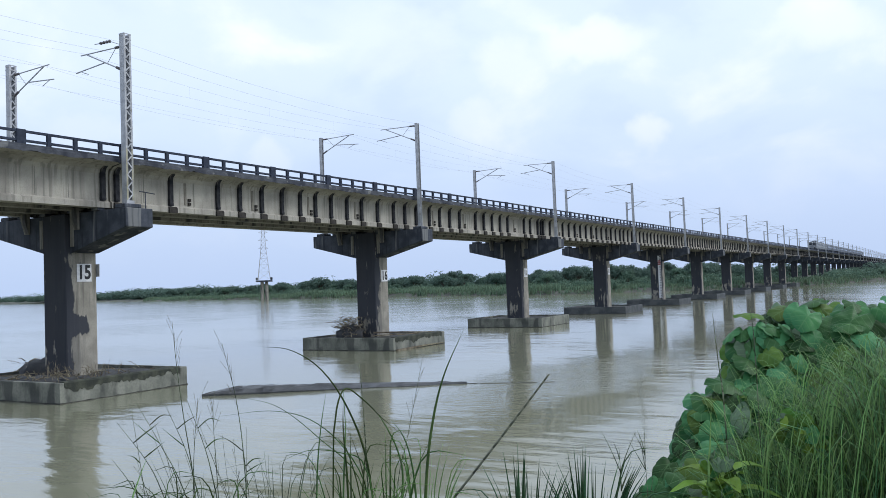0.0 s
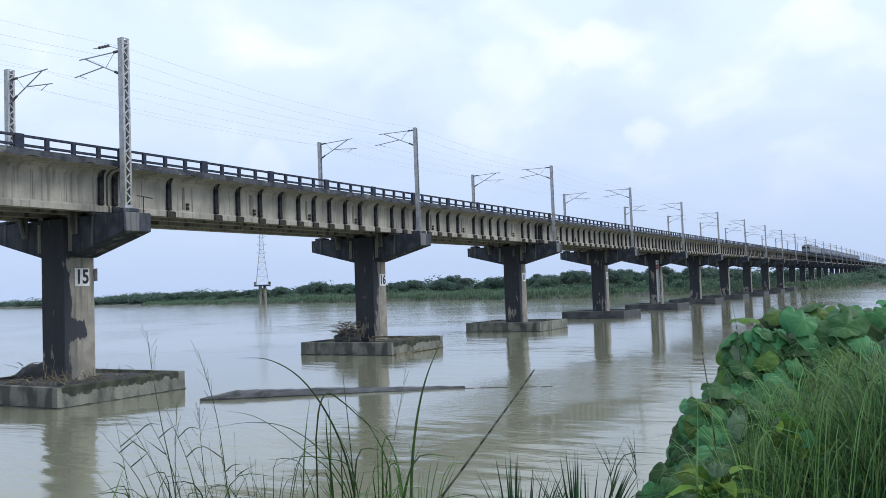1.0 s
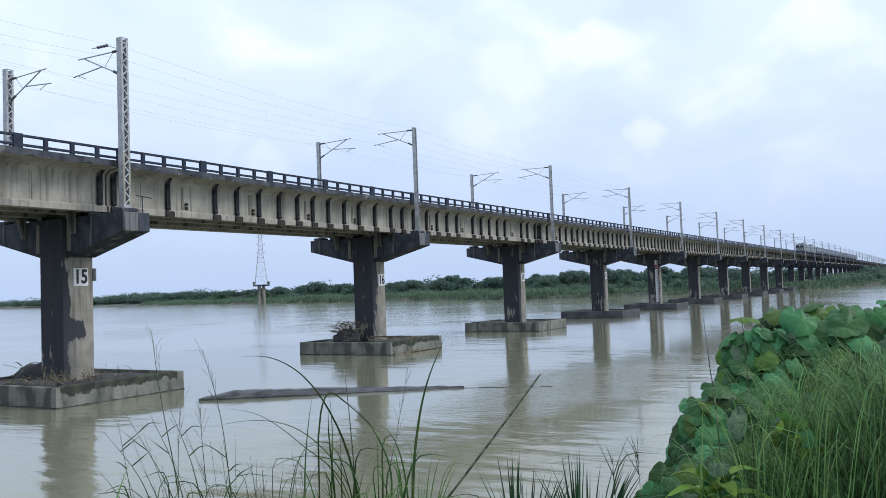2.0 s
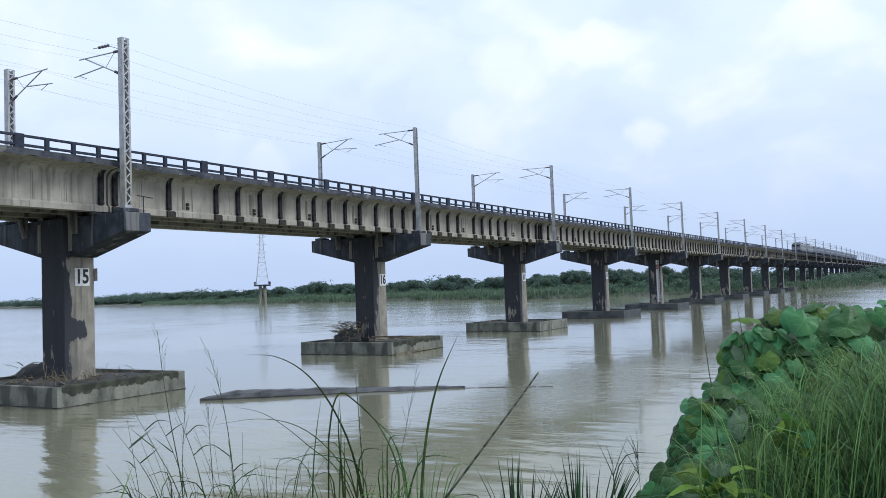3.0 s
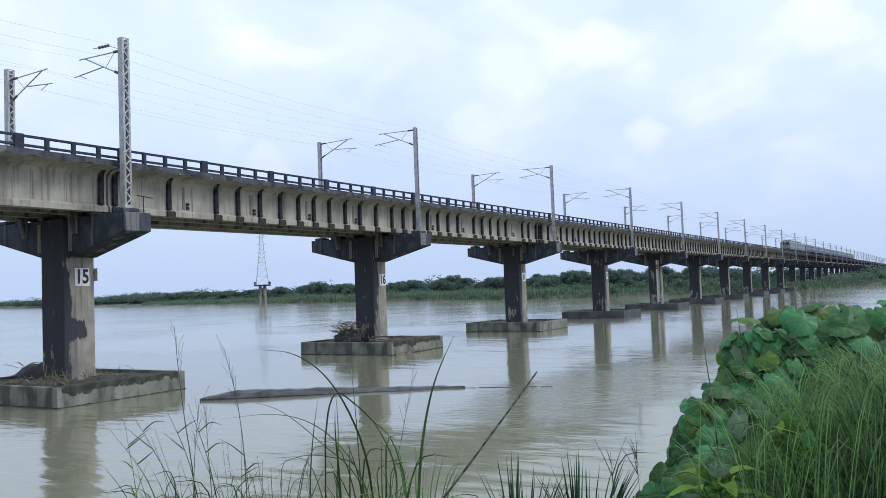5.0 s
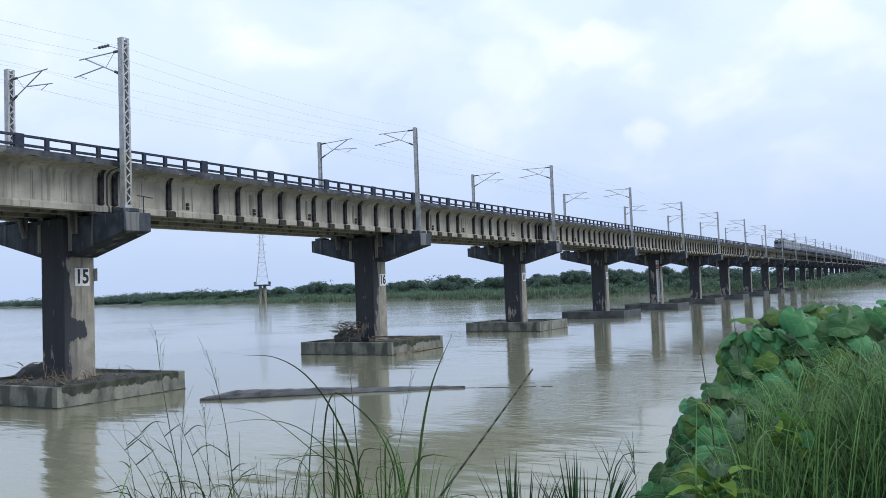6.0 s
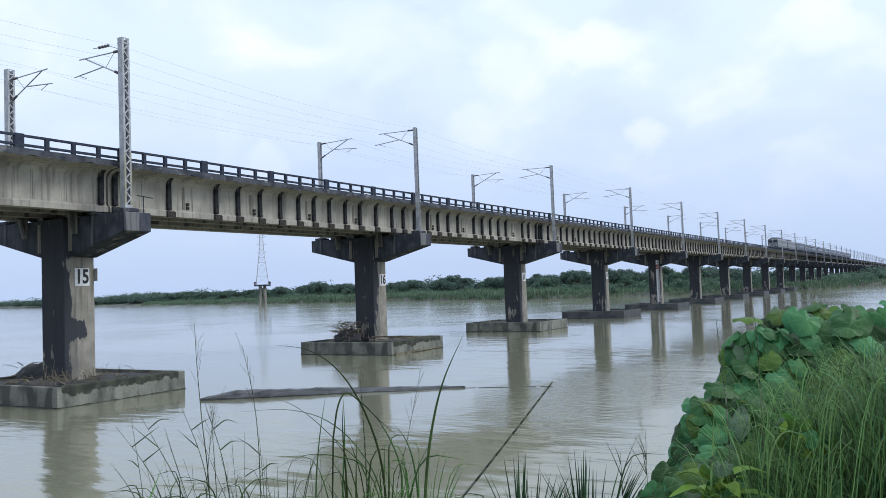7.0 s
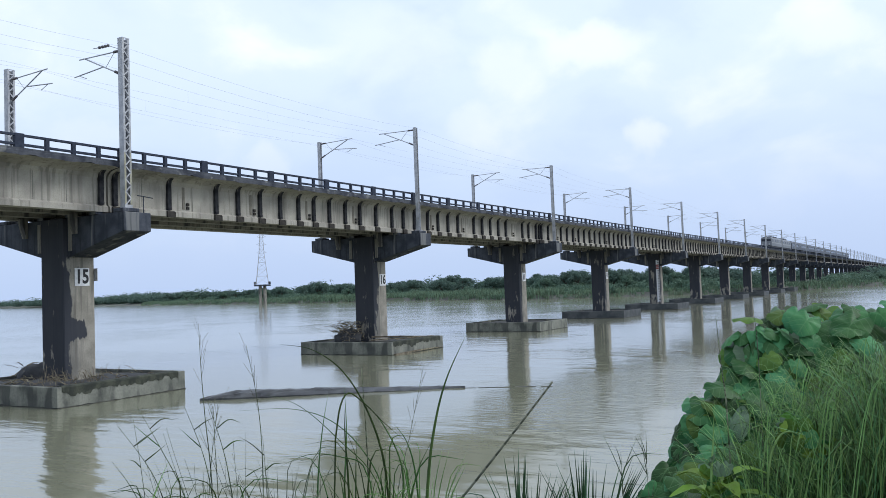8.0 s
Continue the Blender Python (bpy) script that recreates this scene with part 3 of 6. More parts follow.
def pier_meshes():
    bm = bmesh.new(); box(bm, -0.28, 0.28, -0.22, 0.22, 0, SOFFIT - CAP_TOP + 0.01)
    bearing = mesh("bearing", bm, ALGAE)
    bm = bmesh.new(); box(bm, -0.42, 0.42, -0.55, 0.55, 0, 0.22, 0.03)
    plinth = mesh("mast_plinth", bm, ALGAE)
    bm = bmesh.new(); prism(bm, [(-0.10, 0), (-0.34, 0.8), (-0.34, 1.2), (0.0, 1.2), (0.0, 0)], "x", -0.2, 0.2)
    corbel = mesh("corbel", bm, PIER)
    # uneven silt in the sunken top
    xs, ys = [-4.44 + 8.95 * i / 26 for i in range(27)], [-3.78 + 7.62 * i / 22 for i in range(23)]
    vs = [(x, y, 0.90 + 0.10 * noise.noise((x * 0.6, y * 0.6, 5)) + 0.05 * noise.noise((x * 2.1, y * 2.1, 8))) for y in ys for x in xs]
    silt = bpy.data.meshes.new("silt_bed")
    silt.from_pydata(vs, [], [(j * 27 + i, j * 27 + i + 1, j * 27 + i + 28, j * 27 + i + 27) for j in range(22) for i in range(26)])
    silt.materials.append(SLUDGE)
    bm = bmesh.new(); box(bm, -0.16, 0.16, -0.06, 0.0, 0, 1.7, 0.02)
    strip = mesh("drain_strip", bm, PIER)
    return dict(shaft=shaft_mesh(SHAFT), pale_shaft=shaft_mesh(SHAFT_PALE), cap=cap_mesh(), block=pile_cap_mesh(CAPPED), wet_block=pile_cap_mesh(WET_CAP), bearing=bearing, plinth=plinth, corbel=corbel, strip=strip, silt=silt, crust=crust_mesh())


def girder_mesh(x):
    """A concrete girder: top flange, web, wide bottom flange; y from 0 to the span's end."""
    bm = bmesh.new()
    o = [(x - 0.34, SOFFIT), (x + 0.34, SOFFIT), (x + 0.34, SOFFIT + 0.30), (x + 0.17, SOFFIT + 0.42), (x + 0.17, DECK_UNDER - 0.12), (x + 0.3, DECK_UNDER), (x - 0.3, DECK_UNDER), (x - 0.17, DECK_UNDER - 0.12), (x - 0.17, SOFFIT + 0.42), (x - 0.34, SOFFIT + 0.30)]
    prism(bm, o, "y", 0.06, SPAN - 0.06)
    # inner girders: darker concrete, the shade under the deck put into their colour
    return mesh("girder", bm, WEB if abs(x) > 3 else PIER)


GIRDERS = (3.45, 1.3, -1.3, -3.45)


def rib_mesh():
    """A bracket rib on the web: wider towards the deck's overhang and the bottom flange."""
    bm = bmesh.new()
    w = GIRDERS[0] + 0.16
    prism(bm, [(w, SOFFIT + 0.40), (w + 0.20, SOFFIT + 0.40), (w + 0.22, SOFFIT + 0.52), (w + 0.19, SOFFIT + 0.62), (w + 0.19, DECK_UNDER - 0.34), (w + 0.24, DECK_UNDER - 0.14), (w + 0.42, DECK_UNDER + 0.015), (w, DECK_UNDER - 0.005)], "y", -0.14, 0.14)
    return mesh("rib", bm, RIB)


def rib_foot_mesh():
    """The squat block under a rib, across the girder's bottom flange."""
    bm = bmesh.new()
    w = GIRDERS[0] + 0.335
    prism(bm, [(w, SOFFIT - 0.05), (w + 0.13, SOFFIT - 0.05), (w + 0.13, SOFFIT + 0.27), (w + 0.03, SOFFIT + 0.34), (w, SOFFIT + 0.34)], "y", -0.31, 0.31)
    return mesh("rib_foot", bm, RIB_FOOT)


# where ribs and drains stand along the first spans, and along the rest
RIBS = {0: ([0.45, 4.35, 8.24, 10.23, 12.36, 14.44, 16.44, 18.2, 20.1, 22.13, 24.1, 26.37, 28.79], (5.86, 11.82, 17.75, 23.6)),
        1: ([0.08, 1.95, 4.25, 6.14, 8.03, 9.98, 13.33, 15.2, 17.06, 18.95, 20.81, 25.14, 26.85, 28.97, 29.9], (5.27, 11.2, 22.8))}
EVEN = ([0.1 + 2.06 * k for k in range(15)], (5.3, 11.4, 17.6, 23.8))


def build_span(n, M):
    """The span from pier n to pier n + 1."""
    s = thing("bridge_span", "cream concrete girder span with dark ribs and dark deck edge" if n >= 0 else "plain cream concrete girder span with faint panel joints", "bridge span", pose(0, n * SPAN, 0), group="bridge spans")
    part("deck_slab", M["deck"], None, s, "dark deck slab")
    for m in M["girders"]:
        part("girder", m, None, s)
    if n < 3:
        part("deck_lip", M["lip"], None, s, "crumbling dark lip below the deck edge")
    part("haunch", M["haunch"], None, s, "pale concrete haunch under the deck overhang")
    if n < 0:
        for k in range(16):
            part("panel_joint", M["joint"], None, s, at=pose(0, 0.9 + k * 1.93, 0))
        part("rib", M["rib"], None, s, "black bracket rib", at=pose(0, SPAN - 0.47, 0))
    elif n < 12:
        ribs, drains = RIBS.get(n, EVEN)
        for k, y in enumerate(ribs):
            part("rib", M["rib"], None, s, "black bracket rib", at=pose(0, y, 0))
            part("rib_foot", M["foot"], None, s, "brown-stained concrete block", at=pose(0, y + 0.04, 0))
            if k and y - ribs[k - 1] > 3:
                part("panel_joint", M["joint"], None, s, at=pose(0, y - 1.95, 0))
        for y in drains:
            part("drain_box", M["drain"], None, s, at=pose(GIRDERS[0] + 0.168, y, SOFFIT + 0.5))
            part("drain_chase", M["chase"], None, s, "brown strip of damp concrete", at=pose(GIRDERS[0] + 0.168, y - 0.3, SOFFIT + 0.5))
    else:
        tagged(part("rib_strip", M["ribs"], None, s, "black bracket ribs"), kind="stuff")
    part("ballast_bed", M["ballast"], None, s)
    for x in (-3.4, -1.7, 1.7, 3.4):
        part("rail", M["rail"], None, s, at=pose(x - 0.0, 0, 0))
    return s


def span_meshes():
    bm = bmesh.new()
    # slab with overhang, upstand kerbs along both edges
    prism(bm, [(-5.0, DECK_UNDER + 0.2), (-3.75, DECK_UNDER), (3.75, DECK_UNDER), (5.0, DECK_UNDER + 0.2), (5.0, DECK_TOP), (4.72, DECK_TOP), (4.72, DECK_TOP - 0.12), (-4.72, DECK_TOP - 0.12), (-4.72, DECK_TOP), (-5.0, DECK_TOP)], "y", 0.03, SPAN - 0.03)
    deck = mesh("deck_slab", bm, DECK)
    bm = bmesh.new()
    box(bm, GIRDERS[0] + 0.165, GIRDERS[0] + 0.185, -0.012, 0.012, SOFFIT + 0.44, DECK_UNDER - 0.12)
    joint = mesh("panel_joint", bm, CAPPED)
    bm = bmesh.new()
    for z in (0.02, 0.26):
        box(bm, 0, 0.12, -0.11, 0.11, z, z + 0.17, 0.02)
    drain = mesh("drain_box", bm, RIB_FOOT)
    bm = bmesh.new()
    w = GIRDERS[0] + 0.165
    prism(bm, [(w, DECK_UNDER - 0.42), (w + 0.10, DECK_UNDER - 0.16), (w + 0.36, DECK_UNDER + 0.01), (4.78, DECK_UNDER + 0.150), (4.78, DECK_UNDER + 0.17), (w, DECK_UNDER + 0.01)], "y", 0.07, SPAN - 0.07)
    haunch = mesh("haunch", bm, WEB)
    bm = bmesh.new()
    rows = []
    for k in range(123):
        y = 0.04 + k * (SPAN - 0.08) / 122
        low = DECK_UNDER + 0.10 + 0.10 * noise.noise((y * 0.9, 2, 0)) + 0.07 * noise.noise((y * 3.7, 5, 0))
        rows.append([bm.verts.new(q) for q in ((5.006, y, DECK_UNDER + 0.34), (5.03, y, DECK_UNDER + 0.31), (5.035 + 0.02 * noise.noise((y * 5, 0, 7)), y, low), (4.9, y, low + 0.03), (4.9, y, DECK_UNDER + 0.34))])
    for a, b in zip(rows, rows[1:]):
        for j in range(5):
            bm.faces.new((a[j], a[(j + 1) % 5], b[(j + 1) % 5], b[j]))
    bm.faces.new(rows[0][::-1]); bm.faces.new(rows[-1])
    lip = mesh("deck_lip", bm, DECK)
    bm = bmesh.new(); box(bm, 0, 0.035, -0.10, 0.10, 0.02, 1.4, 0.01)
    chase = mesh("drain_chase", bm, DAMP)
    foot = rib_foot_mesh()
    bm = bmesh.new()
    prism(bm, [(-4.3, DECK_TOP - 0.11), (4.3, DECK_TOP - 0.11), (3.9, DECK_TOP + 0.08), (-3.9, DECK_TOP + 0.08)], "y", 0.05, SPAN - 0.05)
    ballast = mesh("ballast_bed", bm, BALLAST)
    bm = bmesh.new(); box(bm, -0.035, 0.035, 0, SPAN, DECK_TOP + 0.09, DECK_TOP + 0.25)
    rail = mesh("rail", bm, CABLE)
    rib = rib_mesh()
    bm = bmesh.new()
    for k in range(15):
        w = GIRDERS[0] + 0.16
        y = 0.62 + k * (SPAN - 1.24) / 14
        box(bm, w, w + 0.18, y - 0.09, y + 0.09, SOFFIT + 0.02, DECK_UNDER - 0.005)
    ribs = mesh("ribs", bm, RIB)
    return dict(deck=deck, girders=[girder_mesh(x) for x in GIRDERS], joint=joint, drain=drain, ballast=ballast, rail=rail, rib=rib, ribs=ribs, foot=foot, chase=chase, haunch=haunch, lip=lip)


def railing_meshes():
    bm = bmesh.new(); box(bm, -0.08, 0.08, -0.11, 0.11, 0, 0.69, 0.012)
    post = mesh("post", bm, RAILING)
    bm = bmesh.new(); box(bm, -0.095, 0.095, -0.25, 0.25, 0, 0.73, 0.015)
    stout = mesh("stout_post", bm, RAILING)
    bm = bmesh.new(); box(bm, -0.065, 0.065, 0.02, SPAN - 0.02, -0.125, 0.0, 0.01)
    rail = mesh("handrail", bm, RAILING)
    bm = bmesh.new()
    for k in range(20):
        box(bm, -0.07, 0.07, k * 1.525 - 0.1, k * 1.525 + 0.1, 0, 0.70)
    posts = mesh("posts", bm, RAILING)
    return dict(post=post, stout=stout, rail=rail, posts=posts)


def build_railing(n, side, R):
    x = 4.88 * side
    r = thing("bridge_railing", "dark painted concrete post and rail fence along the deck edge", "railing", pose(x, n * SPAN, DECK_TOP - 0.005), group="bridge railings")
    part("handrail", R["rail"], None, r, at=pose(0, 0, 0.70))
    part("lower_rail", R["rail"], None, r, at=pose(0, 0, 0.235))
    if side > 0 and n < 7:
        for k in range(20):
            big = k % 4 == 0
            part("stout_post" if big else "post", R["stout" if big else "post"], None, r, at=pose(0, k * 1.525 + 0.05, 0))
    else:
        tagged(part("post_row", R["posts"], None, r), kind="stuff")
    return r


def build_mast(kind, side):
    """An overhead-line mast at (0, 0) with its bracket reaching towards the track; z from the plinth."""
    z0 = CAP_TOP + 0.22
    top = 20.05 if kind == "lattice" else 19.6
    label = "wide grey laced steel overhead-line mast with wire bracket" if kind == "lattice" else "grey steel overhead-line mast with wire bracket"
    m = thing("catenary_mast", label, "overhead line mast", group="overhead line masts")
    d = -side                         # towards the track
    if kind == "lattice":
        for y in (-0.24, 0.24):
            bm = bmesh.new()
            s = 1 if y > 0 else -1
            prism(bm, [(-0.19, y), (0.19, y), (0.19, y - s * 0.12), (0.16, y - s * 0.12), (0.16, y - s * 0.03), (-0.16, y - s * 0.03), (-0.16, y - s * 0.12), (-0.19, y - s * 0.12)], "z", z0, top)
            part("channel", bm, STEEL, m)
        zz, flip = z0 + 0.2, 1
        while zz < top - 0.5:
            for x in (-0.19, 0.19):
                bm = bmesh.new()
                bar(bm, (x, -0.17 * flip, zz), (x, 0.17 * flip, zz + 0.36), 0.012, 0.07)
                part("lacing", bm, STEEL, m)
            zz += 0.36; flip = -flip
        bm = bmesh.new(); box(bm, -0.2, 0.2, -0.25, 0.25, z0, z0 + 0.2)
        part("end_plate", bm, STEEL, m)
        for z in (top - 0.06, top - 0.34):
            for x in (-0.195, 0.195):
                bm = bmesh.new(); box(bm, x - 0.008, x + 0.008, -0.245, 0.245, z, z + 0.06)
                part("batten", bm, STEEL, m)
        for y in (-0.243, 0.243):
            for x in (-0.192, 0.192):
                bm = bmesh.new(); box(bm, x - 0.003, x + 0.003, y - (0.12 if y > 0 else -0.002), y + (0.12 if y < 0 else -0.002), z0 + 0.2, z0 + 3.1)
                part("primer_strip", bm, PRIMER, m, "yellowed primer on the mast foot")
        reach = 0.24
        bm = bmesh.new(); tube(bm, (d * 0.2, 0, 19.45), (d * (1.25 if side > 0 else 0.5), 0, 19.86 if side > 0 else 19.56), 0.022); part("stay_rod", bm, STEEL, m)
        if side > 0:
            bm = bmesh.new(); ribbed(bm, (d * 1.2, 0, 19.87), (d * 2.2, 0, 19.90), 0.095, 0.03, 4)
            part("strain_insulator", bm, INSULATOR, m, "grey ribbed strain insulator")
            bm = bmesh.new(); tube(bm, (d * 2.2, 0, 19.90), (d * 2.6, 0, 19.93), 0.025)
            part("strain_link", bm, STEEL, m)
    else:
        bm = bmesh.new()
        o = [(-0.15, -0.14), (0.15, -0.14), (0.15, -0.115), (0.015, -0.115), (0.015, 0.115), (0.15, 0.115), (0.15, 0.14), (-0.15, 0.14), (-0.15, 0.115), (-0.015, 0.115), (-0.015, -0.115), (-0.15, -0.115)]
        prism(bm, o, "z", z0, top)
        part("post", bm, STEEL, m)
        bm = bmesh.new(); box(bm, -0.26, 0.26, -0.26, 0.26, z0, z0 + 0.05)
        part("base_plate", bm, STEEL, m)
        reach = 0.15
    # bracket: stay tube, strut, steady arm, insulators
    bm = bmesh.new(); tube(bm, (d * reach, 0, 19.40), (d * 3.85, 0, 19.48), 0.035); part("stay_tube", bm, STEEL, m)
    bm = bmesh.new(); tube(bm, (d * reach, 0, 18.05), (d * 3.3, 0, 19.44), 0.042); part("bracket_tube", bm, STEEL, m)
    bm = bmesh.new(); tube(bm, (d * 1.75, 0, 18.72), (d * 4.3, 0, 18.52), 0.035); part("register_tube", bm, STEEL, m)
    bm = bmesh.new(); tube(bm, (d * 3.9, 0, 18.55), (d * 3.2, 0, 18.28), 0.022); part("steady_arm", bm, STEEL, m)
    bm = bmesh.new(); tube(bm, (d * 0.75, 0, 19.42), (d * 1.55, 0, 18.62), 0.018); part("tie_rod", bm, STEEL, m)
    for a, b in (((d * (reach + .05), 0, 19.40), (d * (reach + 0.62), 0, 19.415)), ((d * (reach + .05), 0, 18.07), (d * (reach + .55), 0, 18.31))):
        bm = bmesh.new(); ribbed(bm, a, b, 0.085, 0.035, 6)
        part("insulator", bm, INSULATOR, m, "grey ribbed insulator")
    return m


PM, SM, RM = pier_meshes(), span_meshes(), railing_meshes()
for n in range(-1, 42):
    build_pier(n, PM)
for n in range(-1, 41):
    build_span(n, SM)
    build_railing(n, 1, RM)
    build_railing(n, -1, RM)
near_lattice, far_lattice = build_mast("lattice", 1), build_mast("lattice", -1)
near_lattice.matrix_basis, far_lattice.matrix_basis = pose(5.46, -0.17, 0), pose(-5.23, -0.17, 0)
near_post, far_post = build_mast("beam", 1), build_mast("beam", -1)
near_post.matrix_basis, far_post.matrix_basis = pose(5.46, SPAN - 0.17, 0), pose(-5.23, SPAN - 0.17, 0)
for n in range(2, 42):
    copy_thing(near_post, pose(5.46, n * SPAN - 0.17, 0))
    copy_thing(far_post, pose(-5.23, n * SPAN - 0.17, 0))


# ---- overhead wires ----
def wire(name, points, radius, label, mat=None):
    bm = bmesh.new()
    for a, b in zip(points, points[1:]):
        tube(bm, a, b, radius, 4)
    return solid(name, bm, mat or CABLE, label, "wire", group="overhead wires")


def build_wires():
    for x in (2.2, -1.95):
        contact = [(x + (0.15 if n % 2 else -0.15), n * SPAN - 0.17, 18.27) for n in range(-2, 41)]
        wire("contact_wire", contact, 0.005, "thin bare contact wire above the track")
        carrier, drop = [], bmesh.new()
        for n in range(-2, 40):
            for k in range(8):
                f = k / 8
                z = 19.46 - 0.62 * 4 * f * (1 - f)
                carrier.append((x, (n + f) * SPAN - 0.17, z))
                if k in (2, 4, 6) and n < 3:
                    tube(drop, (x, (n + f) * SPAN - 0.17, z), (x, (n + f) * SPAN - 0.17, 18.27), 0.0025, 3)
        wire("carrier_wire", carrier, 0.005, "thin bare carrier wire sagging between masts")
        solid("dropper_wires", drop, CABLE, "short dropper wires between carrier and contact wire", "wire", kind="stuff")
    for x, z in ((5.615, 19.50), (5.615, 18.80), (-5.385, 19.4)):
        pts = []
        for n in range(-2, 40):
            for k in range(6):
                f = k / 6
                pts.append((x, (n + f) * SPAN - 0.17, z - 0.5 * 4 * f * (1 - f)))
        wire("feeder_wire", pts, 0.0055, "thin feeder wire slung along the mast tops")


build_wires()


# ---- train ----
PAINT_BLUE = material("coach_blue_grey_paint", (0.055, 0.066, 0.09), (0.085, 0.098, 0.125), 0.5, 0.6, 20, 0.05)
PAINT_PALE = material("locomotive_pale_paint", (0.13, 0.14, 0.152), (0.19, 0.20, 0.21), 0.45, 0.8, 20, 0.05)
PAINT_BAND = material("white_band_paint", (0.26, 0.27, 0.28), (0.34, 0.35, 0.36), 0.45, 0.8, 20, 0.05)
ROOF_GREY = material("sooty_grey_roof", (0.065, 0.072, 0.088), (0.105, 0.115, 0.135), 0.8, 0.7, 15, 0.1)
UNDER = material("dark_underframe", (0.02, 0.02, 0.022), (0.045, 0.045, 0.05), 0.7, 2.0, 20, 0.1)
PANE = material("dark_window_glass", (0.012, 0.015, 0.02), (0.02, 0.024, 0.03), 0.08, 2.0, 20, 0.0)
LAMP = material("headlamp_glass", (0.75, 0.74, 0.68), (0.85, 0.84, 0.78), 0.15, 4.0, 20, 0.0)
TRACK_X, RAIL_Z = 2.55, DECK_TOP + 0.25


def car_shell(length, half, low, side, top, nose=0.0):
    bm = bmesh.new()
    o = [(-half, low), (half, low), (half, side), (half * 0.86, side + (top - side) * 0.55), (half * 0.45, top), (-half * 0.45, top), (-half * 0.86, side + (top - side) * 0.55), (-half, side)]
    prism(bm, o, "y", 0, length)
    if nose:
        for v in bm.verts:
            if v.co.y < 0.01:
                v.co.y += nose * max(0.0, (v.co.z - 1.9)) / 2.0
    return bm


def bogie(parent, y):
    bm = bmesh.new()
    box(bm, -1.05, 1.05, y - 1.6, y + 1.6, 0.42, 0.85)
    b = part("bogie", bm, UNDER, parent)
    for dy in (-1.25, 1.25):
        for x in (-0.8, 0.8):
            bm = bmesh.new()
            tube(bm, (x - 0.06, y + dy, 0.46), (x + 0.06, y + dy, 0.46), 0.46, 14)
            part("wheel", bm, UNDER, b)


def build_locomotive():
    t = thing("locomotive", "pale electric locomotive with white band hauling a train", "locomotive", group="train")
    part("body", car_shell(20.4, 1.52, 0.95, 3.1, 3.75, 0.55), PAINT_PALE, t)
    bm = bmesh.new(); box(bm, -1.53, 1.53, 0.3, 20.3, 1.75, 2.05); part("stripe", bm, PAINT_BAND, t, "white side band")
    bm = bmesh.new(); box(bm, -1.40, 1.40, 0.5, 19.9, 0.6, 0.96); part("underframe", bm, UNDER, t)
    for x in (-0.75, 0.75):
        bm = bmesh.new(); box(bm, x - 0.55, x + 0.55, 0.16, 0.5, 2.35, 3.05, 0.03); part("windscreen", bm, PANE, t)
        bm = bmesh.new(); tube(bm, (x * 1.3, -0.05, 1.45), (x * 1.3, 0.1, 1.45), 0.12, 10); part("buffer_lamp", bm, LAMP, t)
        bm = bmesh.new(); tube(bm, (x * 1.1, -0.5, 1.08), (x * 1.1, 0.1, 1.08), 0.2, 10); part("buffer", bm, UNDER, t)
    bm = bmesh.new(); tube(bm, (0, 0.35, 3.35), (0, 0.75, 3.35), 0.2, 12); part("headlamp", bm, LAMP, t)
    for y in (3.0, 8.2, 13.0, 17.2):
        for x in (-1.525, 1.525):
            bm = bmesh.new(); box(bm, x - 0.02, x + 0.02, y - 0.55, y + 0.55, 2.3, 2.9); part("side_window", bm, PANE, t)
    for y, l in ((5.0, 2.2), (9.0, 3.0), (13.5, 2.0)):
        bm = bmesh.new(); box(bm, -0.85, 0.85, y, y + l, 3.72, 4.02, 0.05); part("roof_box", bm, ROOF_GREY, t)
    for y in (3.2, 16.4):
        bm = bmesh.new()
        for x in (-0.6, 0.6):
            tube(bm, (x, y, 3.75), (x * 0.6, y + 1.2, 4.45 if y > 10 else 4.0), 0.035)
            tube(bm, (x * 0.6, y + 1.2, 4.45 if y > 10 else 4.0), (x, y + 0.2, 4.64 if y > 10 else 4.1), 0.03)
        tube(bm, (-0.9, y + 0.2, 4.64 if y > 10 else 4.1), (0.9, y + 0.2, 4.64 if y > 10 else 4.1), 0.04)
        part("pantograph", bm, UNDER, t)
    for y in (4.2, 16.2):
        bogie(t, y)
    return t


def build_coach():
    t = thing("railway_coach", "blue-grey passenger coach with sooty roof coupled in a train", "railway coach", group="train")
    part("body", car_shell(22.0, 1.55, 0.95, 3.05, 3.72), PAINT_BLUE, t)
    bm = bmesh.new()
    prism(bm, [(1.36, 3.44), (0.72, 3.77), (-0.72, 3.77), (-1.36, 3.44), (-1.36, 3.38), (1.36, 3.38)], "y", -0.02, 22.02)
    part("roof", bm, ROOF_GREY, t)
    for k in range(12):
        for x in (-1.555, 1.555):
            bm = bmesh.new(); box(bm, x - 0.02, x + 0.02, 2.2 + k * 1.55, 3.2 + k * 1.55, 1.95, 2.6); part("window", bm, PANE, t)
    for y in (0.7, 20.7):
        for x in (-1.555, 1.555):
            bm = bmesh.new(); box(bm, x - 0.02, x + 0.02, y - 0.1, y + 0.7, 1.05, 2.9); part("door", bm, PAINT_PALE, t)
    bm = bmesh.new(); box(bm, -1.2, 1.2, 5.5, 16.5, 0.45, 0.96); part("underframe", bm, UNDER, t)
    for k in range(5):
        bm = bmesh.new(); box(bm, -0.25, 0.25, 3 + k * 4 - 0.2, 3 + k * 4 + 0.2, 3.75, 3.87); part("roof_vent", bm, ROOF_GREY, t)
    for y in (3.6, 18.4):
        bogie(t, y)
    return t


train = []


